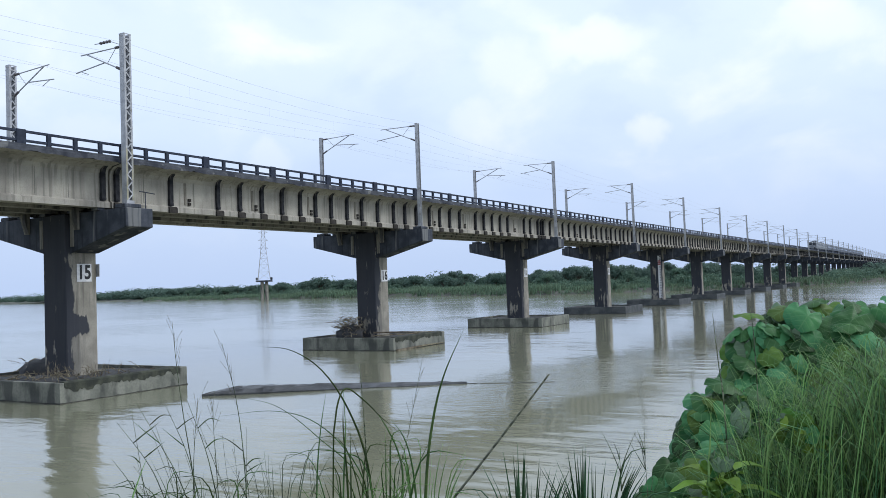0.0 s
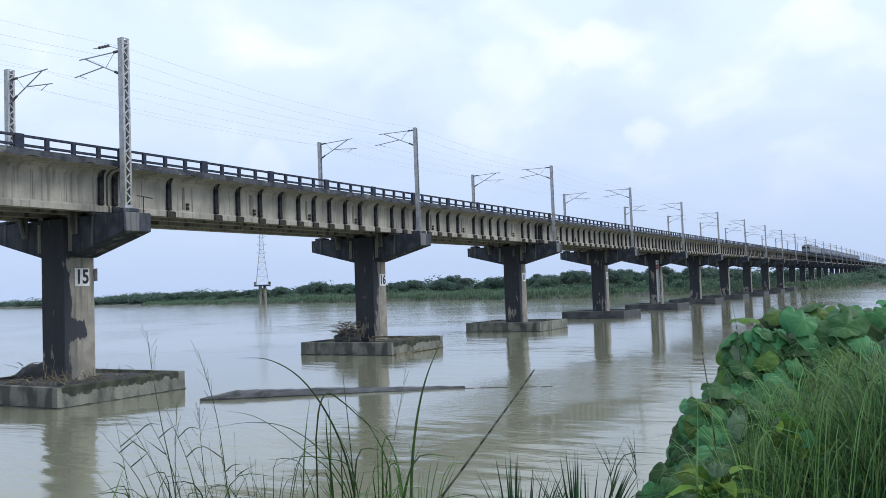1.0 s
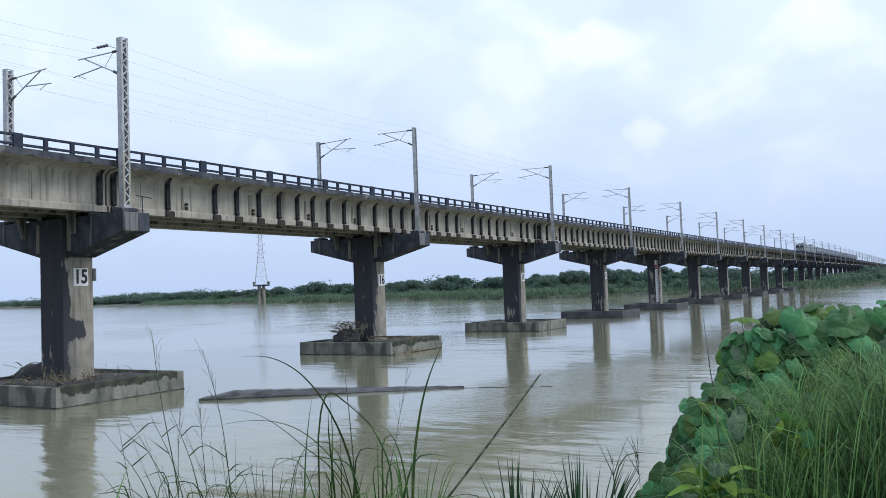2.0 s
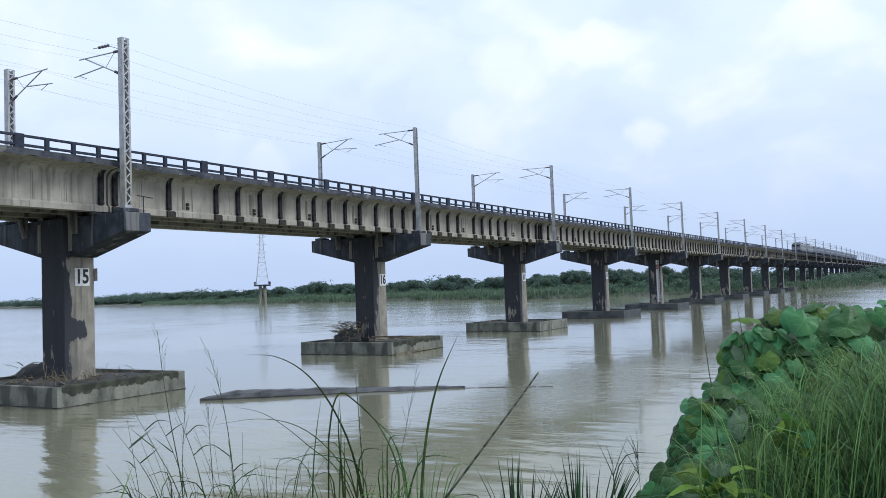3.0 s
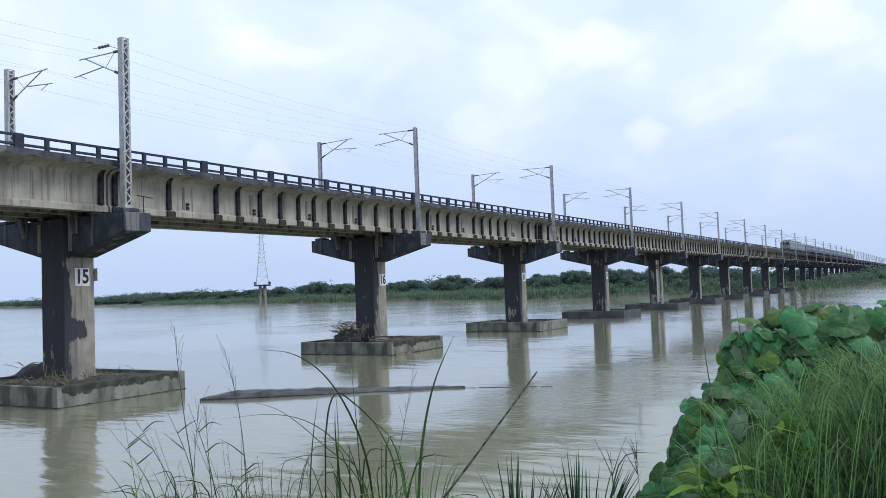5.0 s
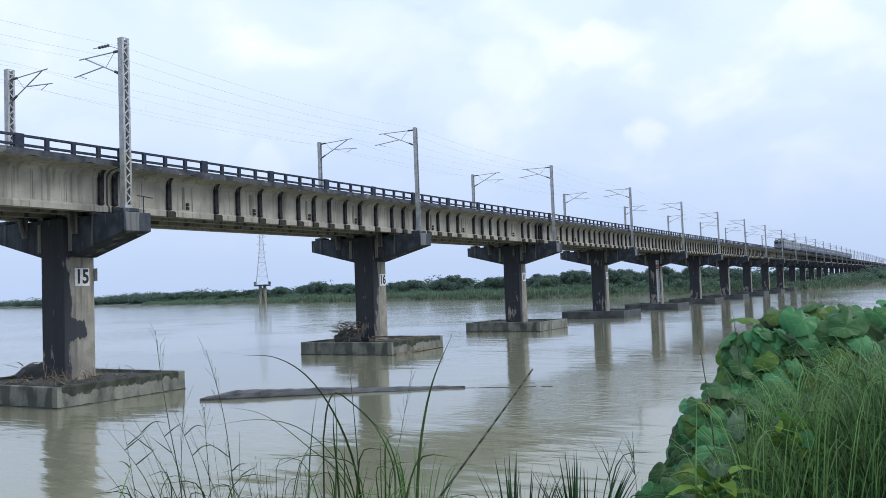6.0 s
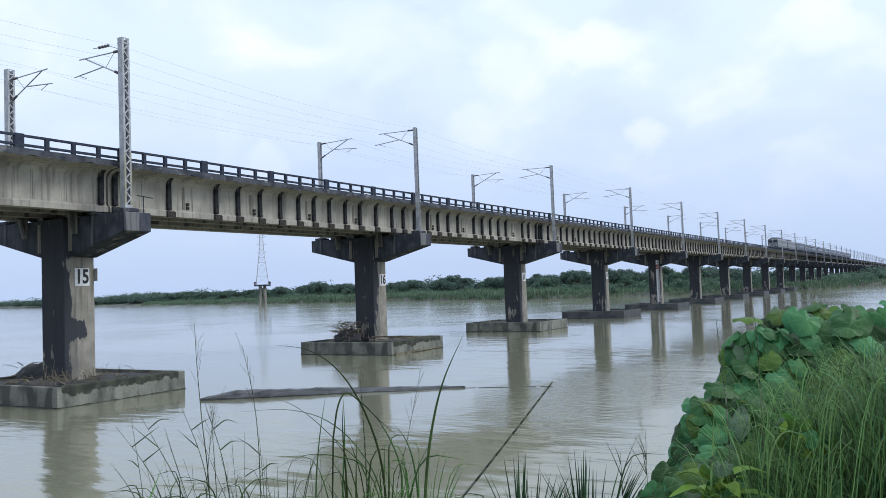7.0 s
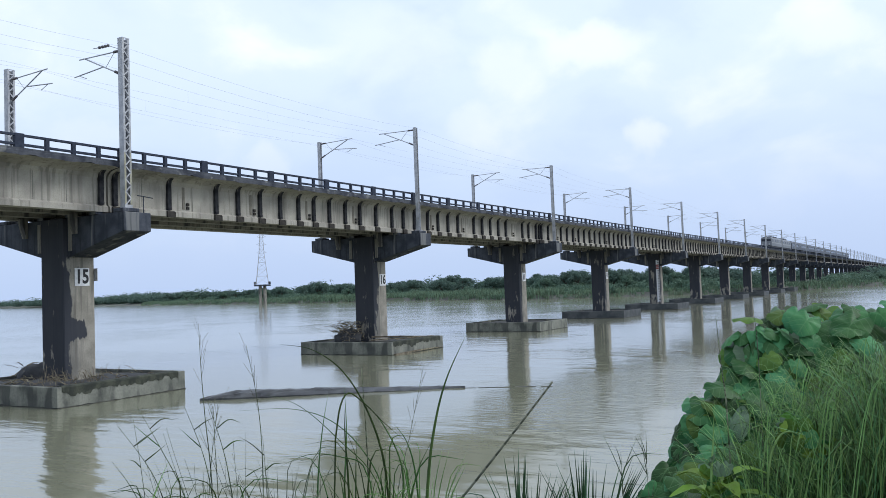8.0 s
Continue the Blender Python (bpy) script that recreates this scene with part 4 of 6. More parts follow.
def build_train():
    loco = build_locomotive()
    train.append((loco, 0.0))
    train.append((copy_thing(loco, pose(0, 0, 0)), 21.3))
    coach = build_coach()
    train.append((coach, 42.8))
    for k in range(1, 11):
        train.append((copy_thing(coach, pose(0, 0, 0)), 42.8 + k * 22.6))


build_train()


# ---- river bar and driftwood ----
def build_bar():
    """A long flat mud bar just clear of the water."""
    n, m = 40, 7
    vs, fs = [], []
    a, b = Vector((10.3, 0.3)), Vector((21.6, 8.6))
    d = (b - a).normalized(); s = Vector((-d.y, d.x))
    for i in range(n + 1):
        f = i / n
        w = 3.3 * min(1, f * 5) ** 0.7 * (1 - f) ** 0.7 + 0.02
        c = a.lerp(b, f)
        for j in range(m + 1):
            g = j / m
            p = c + s * (w * g + 0.22 * noise.noise((f * 7, 3, 0)) + 0.1 * noise.noise((f * 23, g, 5)))
            z = (0.16 + 0.24 * math.sin(math.pi * min(1, g * 1.25))) * (0.3 + min(1, f * 8) * 0.7) * (1 - 0.75 * f) + 0.06 * noise.noise((f * 30, g * 6, 2))
            if j == 0:
                z = 0.10 * (1 - f)
            vs.append((p.x, p.y, z - (0.03 if j == m else 0)))
    base = len(vs)
    for i in range(n + 1):
        for j in (0, m):
            p = vs[i * (m + 1) + j]
            vs.append((p[0], p[1], -0.6))
    for i in range(n):
        for j in range(m):
            q = i * (m + 1) + j
            fs.append((q, q + m + 1, q + m + 2, q + 1))
        q = i * (m + 1)
        fs.append((q, base + 2 * i, base + 2 * i + 2, q + m + 1))
        fs.append((q + m, q + 2 * m + 1, base + 2 * i + 3, base + 2 * i + 1))
    me = bpy.data.meshes.new("mud_bar")
    me.from_pydata(vs, [], fs)
    me.materials.append(MUD)
    tagged(new("mud_bar", me), "long flat dark wet mud bar breaking the river surface", "mud bar")
    # thin wet line of silt trailing on from its tip
    bm = bmesh.new()
    p = Vector((21.3, 8.35))
    for k in range(22):
        q = p + Vector((0.20, 0.085)) * random.uniform(0.3, 1.6)
        if k % 7 != 4:
            w = random.uniform(0.03, 0.09)
            bar(bm, (p.x, p.y, 0.004), (q.x, q.y + random.uniform(-.03, .03), 0.004), w, 0.03)
        p = q
    solid("silt_line", bm, MUD, "broken line of wet silt trailing across the water", "silt", kind="stuff")


build_bar()
WOOD = material("grey_driftwood", (0.11, 0.092, 0.06), (0.28, 0.24, 0.165), 0.9, 3.0, 30, 0.3, jitter=0.4)
SILT = material("dark_silt", (0.03, 0.032, 0.035), (0.075, 0.075, 0.075), 0.9, 1.5, 10, 0.5)


def stick(bm, a, b, r, bend):
    a, b = Vector(a), Vector(b)
    mid = a.lerp(b, 0.5) + Vector(bend)
    tube(bm, a, mid, r, 4, r * 0.8)
    tube(bm, mid, b, r * 0.8, 4, r * 0.3)


def build_drift(x, y, z, rx, ry, rz, count, label, rng, heap=0.6):
    t = thing("driftwood_pile", label, "driftwood", pose(x, y, z), group="driftwood piles")
    # silt heap below, uneven
    bm = bmesh.new()
    bmesh.ops.create_icosphere(bm, subdivisions=3, radius=1.0)
    for v in bm.verts:
        k = 1 + 0.35 * noise.noise(v.co * 2.1 + Vector((x, y, 0)))
        v.co = Vector((v.co.x * rx * k, v.co.y * ry * k, max(-0.02, v.co.z * rz * heap * k)))
    part("silt_mound", bm, SILT, t, smooth=True)
    for k in range(count):
        a = Vector((rng.uniform(-rx, rx), rng.uniform(-ry, ry), rng.uniform(0, rz * 0.6)))
        ang, up = rng.uniform(0, 6.28), rng.uniform(-0.5, 0.6)
        l = rng.uniform(0.3, 1.1)
        b = a + Vector((math.cos(ang) * math.cos(up), math.sin(ang) * math.cos(up), math.sin(up))) * l
        b.z = max(0.02, b.z)
        bm = bmesh.new()
        stick(bm, a, b, rng.uniform(0.012, 0.04), (rng.uniform(-.15, .15), rng.uniform(-.15, .15), rng.uniform(0, .2)))
        part("stick", bm, WOOD, t)


rng = random.Random(11)
build_drift(-1.35, 28.7, 0.84, 1.35, 0.8, 3.0, 260, "tangled heap of grey driftwood against the pier foot", rng, 0.42)
build_drift(-2.9, 0.2, 0.84, 2.0, 1.1, 1.7, 30, "dark silt heap with twigs beside the pier", rng)
build_drift(0.6, -2.2, 0.84, 2.6, 1.1, 0.5, 80, "low drift of twigs and dead grass round the pier foot", rng)
build_drift(2.9, 0.3, 0.84, 1.5, 3.1, 0.55, 44, "matted dead grass spread over the foundation block", rng)


def build_dead_weeds(x, y, z, rx, ry, count, rng):
    """Dry upright weeds rooted in the silt on a foundation block."""
    t = thing("dead_weeds", "clump of dry brown weeds growing on the foundation block", "weeds", pose(x, y, z), group="dead weeds")
    for k in range(count):
        a = Vector((rng.uniform(-rx, rx), rng.uniform(-ry, ry), 0))
        h = rng.uniform(0.35, 1.15)
        b = a + Vector((rng.uniform(-.4, .4), rng.uniform(-.4, .4), h))
        bm = bmesh.new()
        stick(bm, a, b, rng.uniform(0.010, 0.020), (rng.uniform(-.1, .1), rng.uniform(-.1, .1), 0))
        for j in range(3):
            c = a.lerp(b, rng.uniform(0.4, 0.9))
            stick(bm, c, c + Vector((rng.uniform(-.25, .25), rng.uniform(-.25, .25), rng.uniform(0.1, 0.3))), 0.008, (0, 0, 0.02))
        part("stalk", bm, WOOD, t)


build_dead_weeds(3.6, -1.6, 0.84, 0.7, 1.6, 26, rng)
build_dead_weeds(1.7, -2.4, 0.84, 0.9, 0.7, 22, rng)
MOSS = material("dark_hanging_moss", (0.030, 0.034, 0.026), (0.075, 0.080, 0.055), 0.9, 2.5, 22, 0.6)


def build_moss(y0, seed):
    """A ragged mat of dark moss and dried weed hanging over the block's long side, y0 being the pier's place."""
    bm = bmesh.new()
    rows = []
    for k in range(60):
        y = -3.9 + 7.6 * k / 59
        n = 0.5 + 0.5 * noise.noise((y * 0.55, seed, 0)) + 0.35 * noise.noise((y * 2.3, seed, 4)) + 0.2 * noise.noise((y * 6.1, seed, 9))
        low = 1.05 - 0.62 * max(0.02, min(1.0, n))
        t = 0.022 + 0.02 * abs(noise.noise((y * 4, seed, 2)))
        rows.append([bm.verts.new(q) for q in ((4.50, y, 1.085), (4.50, y, 1.10 + t), (4.86, y, 1.10 + t), (4.895 + t, y, 1.05), (4.895 + t * 0.8, y, low), (4.885, y, low), (4.885, y, 1.05))])
    for a, b in zip(rows, rows[1:]):
        for j in range(7):
            bm.faces.new((a[j], a[(j + 1) % 7], b[(j + 1) % 7], b[j]))
    bm.faces.new(rows[0][::-1]); bm.faces.new(rows[-1])
    solid("moss_mat", bm, MOSS, "ragged mat of dark moss hanging over the foundation block", "moss", group="moss mats", at=pose(0, y0, 0))


build_moss(0, 3.0)
build_moss(SPAN, 8.0)
bm = bmesh.new(); stick(bm, (1.0, 29.0, 1.35), (4.7, 32.9, 1.16), 0.09, (0, 0, 0.03))
solid("driftwood_log", bm, WOOD, "pale stripped log lying across the foundation block", "log", group="driftwood logs")
bm = bmesh.new(); stick(bm, (5.02, 26.6, 0.03), (5.0, 34.3, 0.10), 0.11, (0.06, 0, 0.05))
solid("driftwood_log", bm, WOOD, "wet log floating along the foundation block", "log", group="driftwood logs")
bm = bmesh.new(); stick(bm, (2.2, 27.2, 1.20), (4.9, 30.2, 1.18), 0.06, (0, 0, 0.05)); stick(bm, (3.6, 29.0, 1.15), (4.95, 33.6, 1.2), 0.05, (0.1, 0, 0.05))
solid("driftwood_branch", bm, WOOD, "forked grey branch stranded on the foundation block", "branch")


# ---- transmission tower on the far shore ----
def build_pylon():
    base = Vector((-262, 300))
    p = thing("transmission_tower", "pale lattice transmission tower on a raised concrete platform", "transmission tower", pose(base.x, base.y, 0, 0, 0, 41))
    conc = PIER
    for x in (-1.15, 1.15):
        for y in (-1.15, 1.15):
            bm = bmesh.new(); tube(bm, (x, y, -2), (x, y, 10.2), 0.85, 10); part("column", bm, conc, p)
    bm = bmesh.new()
    box(bm, -4.3, 4.3, -4.3, 4.3, 9.9, 10.7, 0.1)
    part("platform", bm, ALGAE, p, "dark concrete platform")
    for x in (-3.8, 3.8):
        for y in (-3.8, 3.8):
            bm = bmesh.new(); box(bm, x - 0.5, x + 0.5, y - 0.5, y + 0.5, 10.9, 12.2, 0.05); part("leg_footing", bm, ALGAE, p)

    def w(z):
        return 3.25 + (1.3 - 3.25) * (z - 11) / 16.5 if z < 27.5 else 1.3 + (0.75 - 1.3) * (z - 27.5) / 10.5
    levels = [11, 15.2, 19, 22.5, 25.2, 27.5, 29.6, 31.8, 34, 36, 38]
    for sx in (-1, 1):
        for sy in (-1, 1):
            bm = bmesh.new()
            for a, b in ((11, 27.5), (27.5, 38)):
                bar(bm, (sx * w(a), sy * w(a), a), (sx * w(b), sy * w(b), b), 0.15, 0.15)
            part("leg", bm, STEEL, p)
    for a, b in zip(levels, levels[1:]):
        for s in (-1, 1):
            for swap in (0, 1):
                f = (lambda u, v, z: (u, v, z)) if not swap else (lambda u, v, z: (v, u, z))
                bm = bmesh.new()
                bar(bm, f(-w(a), s * w(a), a), f(w(b), s * w(b), b), 0.06, 0.06)
                bar(bm, f(w(a), s * w(a), a), f(-w(b), s * w(b), b), 0.06, 0.06)
                part("brace", bm, STEEL, p)
                bm = bmesh.new(); bar(bm, f(-w(b), s * w(b), b), f(w(b), s * w(b), b), 0.08, 0.08); part("belt", bm, STEEL, p)
    for z, l in ((27.5, 2.5), (31.8, 2.5), (36, 2.3)):
        for s in (-1, 1):
            bm = bmesh.new()
            for y in (-1.4, 1.4):
                bar(bm, (s * 0.9, y * 0.7, z), (s * l, 0, z + 0.3), 0.14, 0.14)
            bar(bm, (s * 0.9, 0, z + 1.2), (s * l, 0, z + 0.3), 0.1, 0.1)
            part("cross_arm", bm, STEEL, p)


build_pylon()

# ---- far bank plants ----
# distance haze is mixed into these three leaf colours: paler and bluer
LEAF_HAZED = leaf_material("hazed_tree_foliage", (0.095, 0.155, 0.122), (0.150, 0.215, 0.168), 0.65, 0.25, 0.6, 0.45)
LEAF_MID_HAZED = leaf_material("hazed_scrub_foliage", (0.110, 0.185, 0.134), (0.170, 0.250, 0.170), 0.65, 0.28, 0.4, 0.45)
REED = leaf_material("hazed_reed_blades", (0.130, 0.205, 0.135), (0.195, 0.270, 0.168), 0.6, 0.45, 0.3, 0.25)
BARK = material("grey_bark", (0.06, 0.05, 0.04), (0.12, 0.10, 0.08), 0.9, 4.0, 20, 0.5)


class Cards:
    """Collects small bent leaf pieces into one mesh."""
    def __init__(self):
        self.v, self.f = [], []

    def leaf(self, c, size, n, spin, aspect=1.0):
        n = n.normalized()
        u = n.orthogonal().normalized(); v = n.cross(u)
        a, b = u * math.cos(spin) + v * math.sin(spin), v * math.cos(spin) - u * math.sin(spin)
        i = len(self.v)
        s, h = size * 0.5, size * 0.5 * aspect
        self.v += [c - a * s, c - b * h * 0.7 + n * size * 0.12, c + a * s, c + b * h + n * size * 0.08]
        self.f.append((i, i + 1, i + 2, i + 3))

    def blade(self, p, tip, width, side, sag=0.0):
        i = len(self.v)
        m = p.lerp(tip, 0.55) + Vector((0, 0, sag))
        self.v += [p - side * width, p + side * width, m + side * width * 0.8, m - side * width * 0.8, tip]
        self.f += [(i, i + 1, i + 2, i + 3), (i + 3, i + 2, i + 4)]

    def mesh(self, name, mat):
        me = bpy.data.meshes.new(name)
        me.from_pydata([tuple(p) for p in self.v], [], self.f)
        me.materials.append(mat)
        return me


def ball(rng):
    while True:
        p = Vector((rng.uniform(-1, 1), rng.uniform(-1, 1), rng.uniform(-1, 1)))
        if 0.05 < p.length < 1:
            return p


def crown_mesh(name, rng, spread, tall, trunk, clumps, leaves, size, mat, flat=1.0):
    """A crown of many leaf clumps with an uneven outline."""
    c = Cards()
    for k in range(clumps):
        d = ball(rng).normalized()
        d.z = abs(d.z) * 0.9 - 0.15
        at = Vector((d.x * spread * rng.uniform(.45, 1), d.y * spread * rng.uniform(.45, 1), trunk + (tall - trunk) * (0.25 + 0.62 * max(-0.2, d.z) * rng.uniform(0.7, 1.1))))
        r = spread * rng.uniform(0.26, 0.46)
        for j in range(leaves):
            q = ball(rng)
            q = q.normalized() * (0.35 + 0.6 * q.length)
            c.leaf(at + Vector((q.x * r, q.y * r, q.z * r * 0.72 * flat)), size * rng.uniform(0.6, 1.3), q + Vector((0, 0, 0.35)), rng.uniform(0, 6.28), rng.uniform(0.6, 1.0))
    return c.mesh(name, mat)


def build_tree(rng, spread, tall, trunk, label, mat, clumps=19, leaves=130):
    t = thing("tree", label, "tree", group="far bank trees")
    bm = bmesh.new()
    tube(bm, (0, 0, -0.6), (0.1, 0, trunk), spread * 0.07, 8, spread * 0.05)
    for k in range(6):
        a = k * 1.05 + rng.uniform(-.3, .3)
        e = Vector((math.cos(a) * spread * 0.6, math.sin(a) * spread * 0.6, trunk + (tall - trunk) * rng.uniform(0.35, 0.65)))
        tube(bm, (0.1, 0, trunk * rng.uniform(0.75, 0.98)), e, spread * 0.035, 5, spread * 0.012)
    part("trunk", bm, BARK, t)
    part("crown", crown_mesh("crown", rng, spread, tall, trunk, clumps, leaves, spread * 0.115, mat), None, t)
    return t


def land(x, y):
    return height(x, y)


def along(f):
    """A point on the far shoreline, f from 0 to 1 over the stretch that is seen, and its way inland."""
    pts = [Vector(p) for p in SHORE[3:14]]
    lens = [(b - a).length for a, b in zip(pts, pts[1:])]
    d = f * sum(lens)
    for (a, b), l in zip(zip(pts, pts[1:]), lens):
        if d <= l:
            w = (b - a).normalized()
            return a + w * d, Vector((-w.y, w.x))
        d -= l
    return pts[-1], Vector((0, 1))


def build_far_bank():
    rng = random.Random(5)
    kinds = [
        build_tree(rng, 4.2, 8.0, 2.6, "broad round haze-paled green tree on the far bank", LEAF_HAZED),
        build_tree(rng, 3.3, 8.6, 3.2, "upright haze-paled green tree on the far bank", LEAF_HAZED),
        build_tree(rng, 5.4, 7.4, 3.0, "wide spreading haze-paled green tree on the far bank", LEAF_HAZED, 22, 130),
        build_tree(rng, 3.0, 6.2, 1.6, "small bushy green tree on the far bank", LEAF_MID_HAZED)]
    spots = []
    for k in range(260):
        f = rng.uniform(0.02, 0.98)
        p, inland = along(f)
        q = p + inland * (15 + 60 * rng.random() ** 1.2)
        if abs(q.x) < 9:
            continue
        if q.x > 5:
            spots.append((q.x, q.y, 3, rng.uniform(0.5, 0.85)))
        else:
            spots.append((q.x, q.y, rng.choice((0, 0, 1, 2, 3, 3)), rng.uniform(0.78, 1.28)))
    # two that stand out above the rest
    spots += [(-263, 348, 2, 1.45), (-160, 326, 0, 1.45), (-150, 322, 1, 1.15), (-170, 334, 0, 1.3), (-138, 318, 3, 1.2)]
    first = set()
    for x, y, k, s in spots:
        m = pose(x, y, land(x, y) - 0.1, 0, 0, rng.uniform(0, 360))
        if k in first:
            t = copy_thing(kinds[k], m)
        else:
            t = kinds[k]; first.add(k); t.matrix_basis = m
        t.scale = (s, s, s)
    # reeds along the waterline, scrub behind them
    c = Cards()
    for k in range(19000):
        f = rng.random()
        p, inland = along(f)
        q = p + inland * (19 * rng.random() - 1.5 + 2.5 * noise.noise((p.x * 0.05, p.y * 0.05, 6)))
        z = land(q.x, q.y)
        if z < -0.25 or (abs(q.x) < 5.5 and q.y > 180 and rng.random() < 0.7):
            continue
        hgt = (1.7 + 1.3 * rng.random() + 1.6 * noise.noise((q.x * 0.06, q.y * 0.06, 4))) * (0.6 if q.x < -270 else 1.0 if q.x < -70 else 0.6)
        for j in range(4):
            a = rng.uniform(0, 6.28)
            lean = rng.uniform(0.1, 0.45)
            b = Vector((q.x + rng.uniform(-.5, .5), q.y + rng.uniform(-.5, .5), z - 0.1))
            c.blade(b, b + Vector((math.cos(a) * lean * hgt, math.sin(a) * lean * hgt, hgt * rng.uniform(.75, 1.1))), rng.uniform(.06, .13), Vector((math.sin(a + 1), -math.cos(a + 1), 0)), 0.25)
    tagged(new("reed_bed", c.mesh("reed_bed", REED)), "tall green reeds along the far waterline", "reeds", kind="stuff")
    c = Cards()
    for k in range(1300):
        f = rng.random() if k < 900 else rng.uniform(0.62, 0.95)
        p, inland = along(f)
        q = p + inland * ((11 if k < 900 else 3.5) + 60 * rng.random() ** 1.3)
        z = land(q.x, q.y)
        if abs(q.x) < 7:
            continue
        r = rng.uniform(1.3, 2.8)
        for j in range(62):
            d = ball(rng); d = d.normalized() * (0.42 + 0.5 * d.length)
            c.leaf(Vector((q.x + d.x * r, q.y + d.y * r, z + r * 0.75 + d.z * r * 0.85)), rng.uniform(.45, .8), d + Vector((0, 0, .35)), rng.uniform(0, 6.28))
    tagged(new("scrub", c.mesh("scrub", LEAF_MID_HAZED)), "dense green scrub covering the far bank", "scrub", kind="stuff")
    # distant belt of woods upstream and beyond
    c = Cards()
    for k in range(2600):
        f = rng.random()
        if k < 1500:
            a, b = Vector(SHORE[0]), Vector(SHORE[3])
            i = min(2, int(f * 3)); a, b = Vector(SHORE[i]), Vector(SHORE[i + 1])
            w = (b - a).normalized()
            q = a.lerp(b, f * 3 - i) + Vector((-w.y, w.x)) * (12 + 80 * rng.random())
        else:
            q = Vector((rng.uniform(-700, 500), rng.uniform(430, 620)))
            if beyond(q.x, q.y) < 70 or abs(q.x) < 14:
                continue
        z = land(q.x, q.y)
        r = rng.uniform(3.0, 5.2) * (1 + 0.55 * noise.noise((q.x * 0.012, q.y * 0.012, 8))) * (1.35 if rng.random() < 0.12 else 1)
        for j in range(70):
            d = ball(rng); d = d.normalized() * (0.35 + 0.45 * d.length)
            c.leaf(Vector((q.x + d.x * r * 1.3, q.y + d.y * r * 1.3, z + r * 0.8 + d.z * r * 0.9)), rng.uniform(1.1, 2.2), d + Vector((0, 0, .35)), rng.uniform(0, 6.28))
    tagged(new("distant_woods", c.mesh("distant_woods", LEAF_HAZED)), "low belt of distant haze-paled green woods", "woods", kind="stuff")


build_far_bank()


# ---- plants on the camera's bank ----
# bank frame: u to the right, d out over the river, both from the camera's foot
BR, BF = Vector((0.8635, 0.5043, 0)), Vector((-0.5043, 0.8635, 0))
BLADE = leaf_material("green_grass_blade", (0.042, 0.090, 0.028), (0.090, 0.158, 0.046), 0.45, 0.45, 9.0, 0.25)
STRAW = leaf_material("dry_grass_stem", (0.075, 0.100, 0.062), (0.150, 0.172, 0.105), 0.55, 0.35, 9.0, 0.1)
SEDGE = leaf_material("dark_sedge_blade", (0.022, 0.066, 0.030), (0.066, 0.135, 0.055), 0.5, 0.55, 9.0, 0.1)
REED_STALK = material("dry_reed_stalk", (0.062, 0.068, 0.044), (0.088, 0.094, 0.060), 0.7, 5.0, 60, 0.2)
MEADOW = leaf_material("tangled_green_grass", (0.046, 0.112, 0.042), (0.128, 0.222, 0.088), 0.5, 0.7, 9.0, 0.25)
SEED = leaf_material("grey_seed_head", (0.12, 0.12, 0.085), (0.20, 0.195, 0.14), 0.8, 0.3, 9.0, 0.1)
PALE = leaf_material("pale_grass_blade", (0.13, 0.26, 0.075), (0.22, 0.37, 0.125), 0.45, 0.25, 9.0, 0.2)
LEAF = veined(leaf_material("broad_green_leaf", (0.022, 0.108, 0.036), (0.066, 0.195, 0.060), 0.46, 0.65, 7.0, 0.2), 26.0)
LEAF_PALE = veined(leaf_material("dusty_green_leaf", (0.085, 0.150, 0.085), (0.150, 0.220, 0.135), 0.6, 0.3, 7.0, 0.15), 26.0)
LEAF_BRIGHT = veined(leaf_material("fresh_green_leaf", (0.060, 0.150, 0.026), (0.120, 0.230, 0.044), 0.5, 0.4, 7.0, 0.25), 26.0)
LIME = leaf_material("young_yellow_green_leaf", (0.14, 0.26, 0.035), (0.23, 0.36, 0.06), 0.45, 0.2, 7.0, 0.25)
VINE = leaf_material("green_vine_stem", (0.05, 0.09, 0.03), (0.09, 0.13, 0.05), 0.6, 0.2, 9.0)


def spot(u, d):
    p = EYE + BR * u + BF * d
    return Vector((p.x, p.y, height(p.x, p.y)))


def spline(points, n):
    """Points along a smooth curve through the given ones, without overshoot where they lie unevenly."""
    pts = [Vector(p) for p in points]
    pts = [pts[0] * 2 - pts[1]] + pts + [pts[-1] * 2 - pts[-2]]
    knots = [0.0]
    for a, b in zip(pts, pts[1:]):
        knots.append(knots[-1] + max(1e-4, (b - a).length) ** 0.5)
    out, segs = [], len(pts) - 3
    for k in range(n + 1):
        f = min(k / n * segs, segs - 1e-6)
        i = int(f)
        t0, t1, t2, t3 = knots[i:i + 4]
        p0, p1, p2, p3 = pts[i:i + 4]
        t = t1 + (f - i) * (t2 - t1)
        a1, a2, a3 = p0.lerp(p1, (t - t0) / (t1 - t0)), p1.lerp(p2, (t - t1) / (t2 - t1)), p2.lerp(p3, (t - t2) / (t3 - t2))
        b1, b2 = a1.lerp(a2, (t - t0) / (t2 - t0)), a2.lerp(a3, (t - t1) / (t3 - t1))
        out.append(b1.lerp(b2, (t - t1) / (t2 - t1)))
    return out


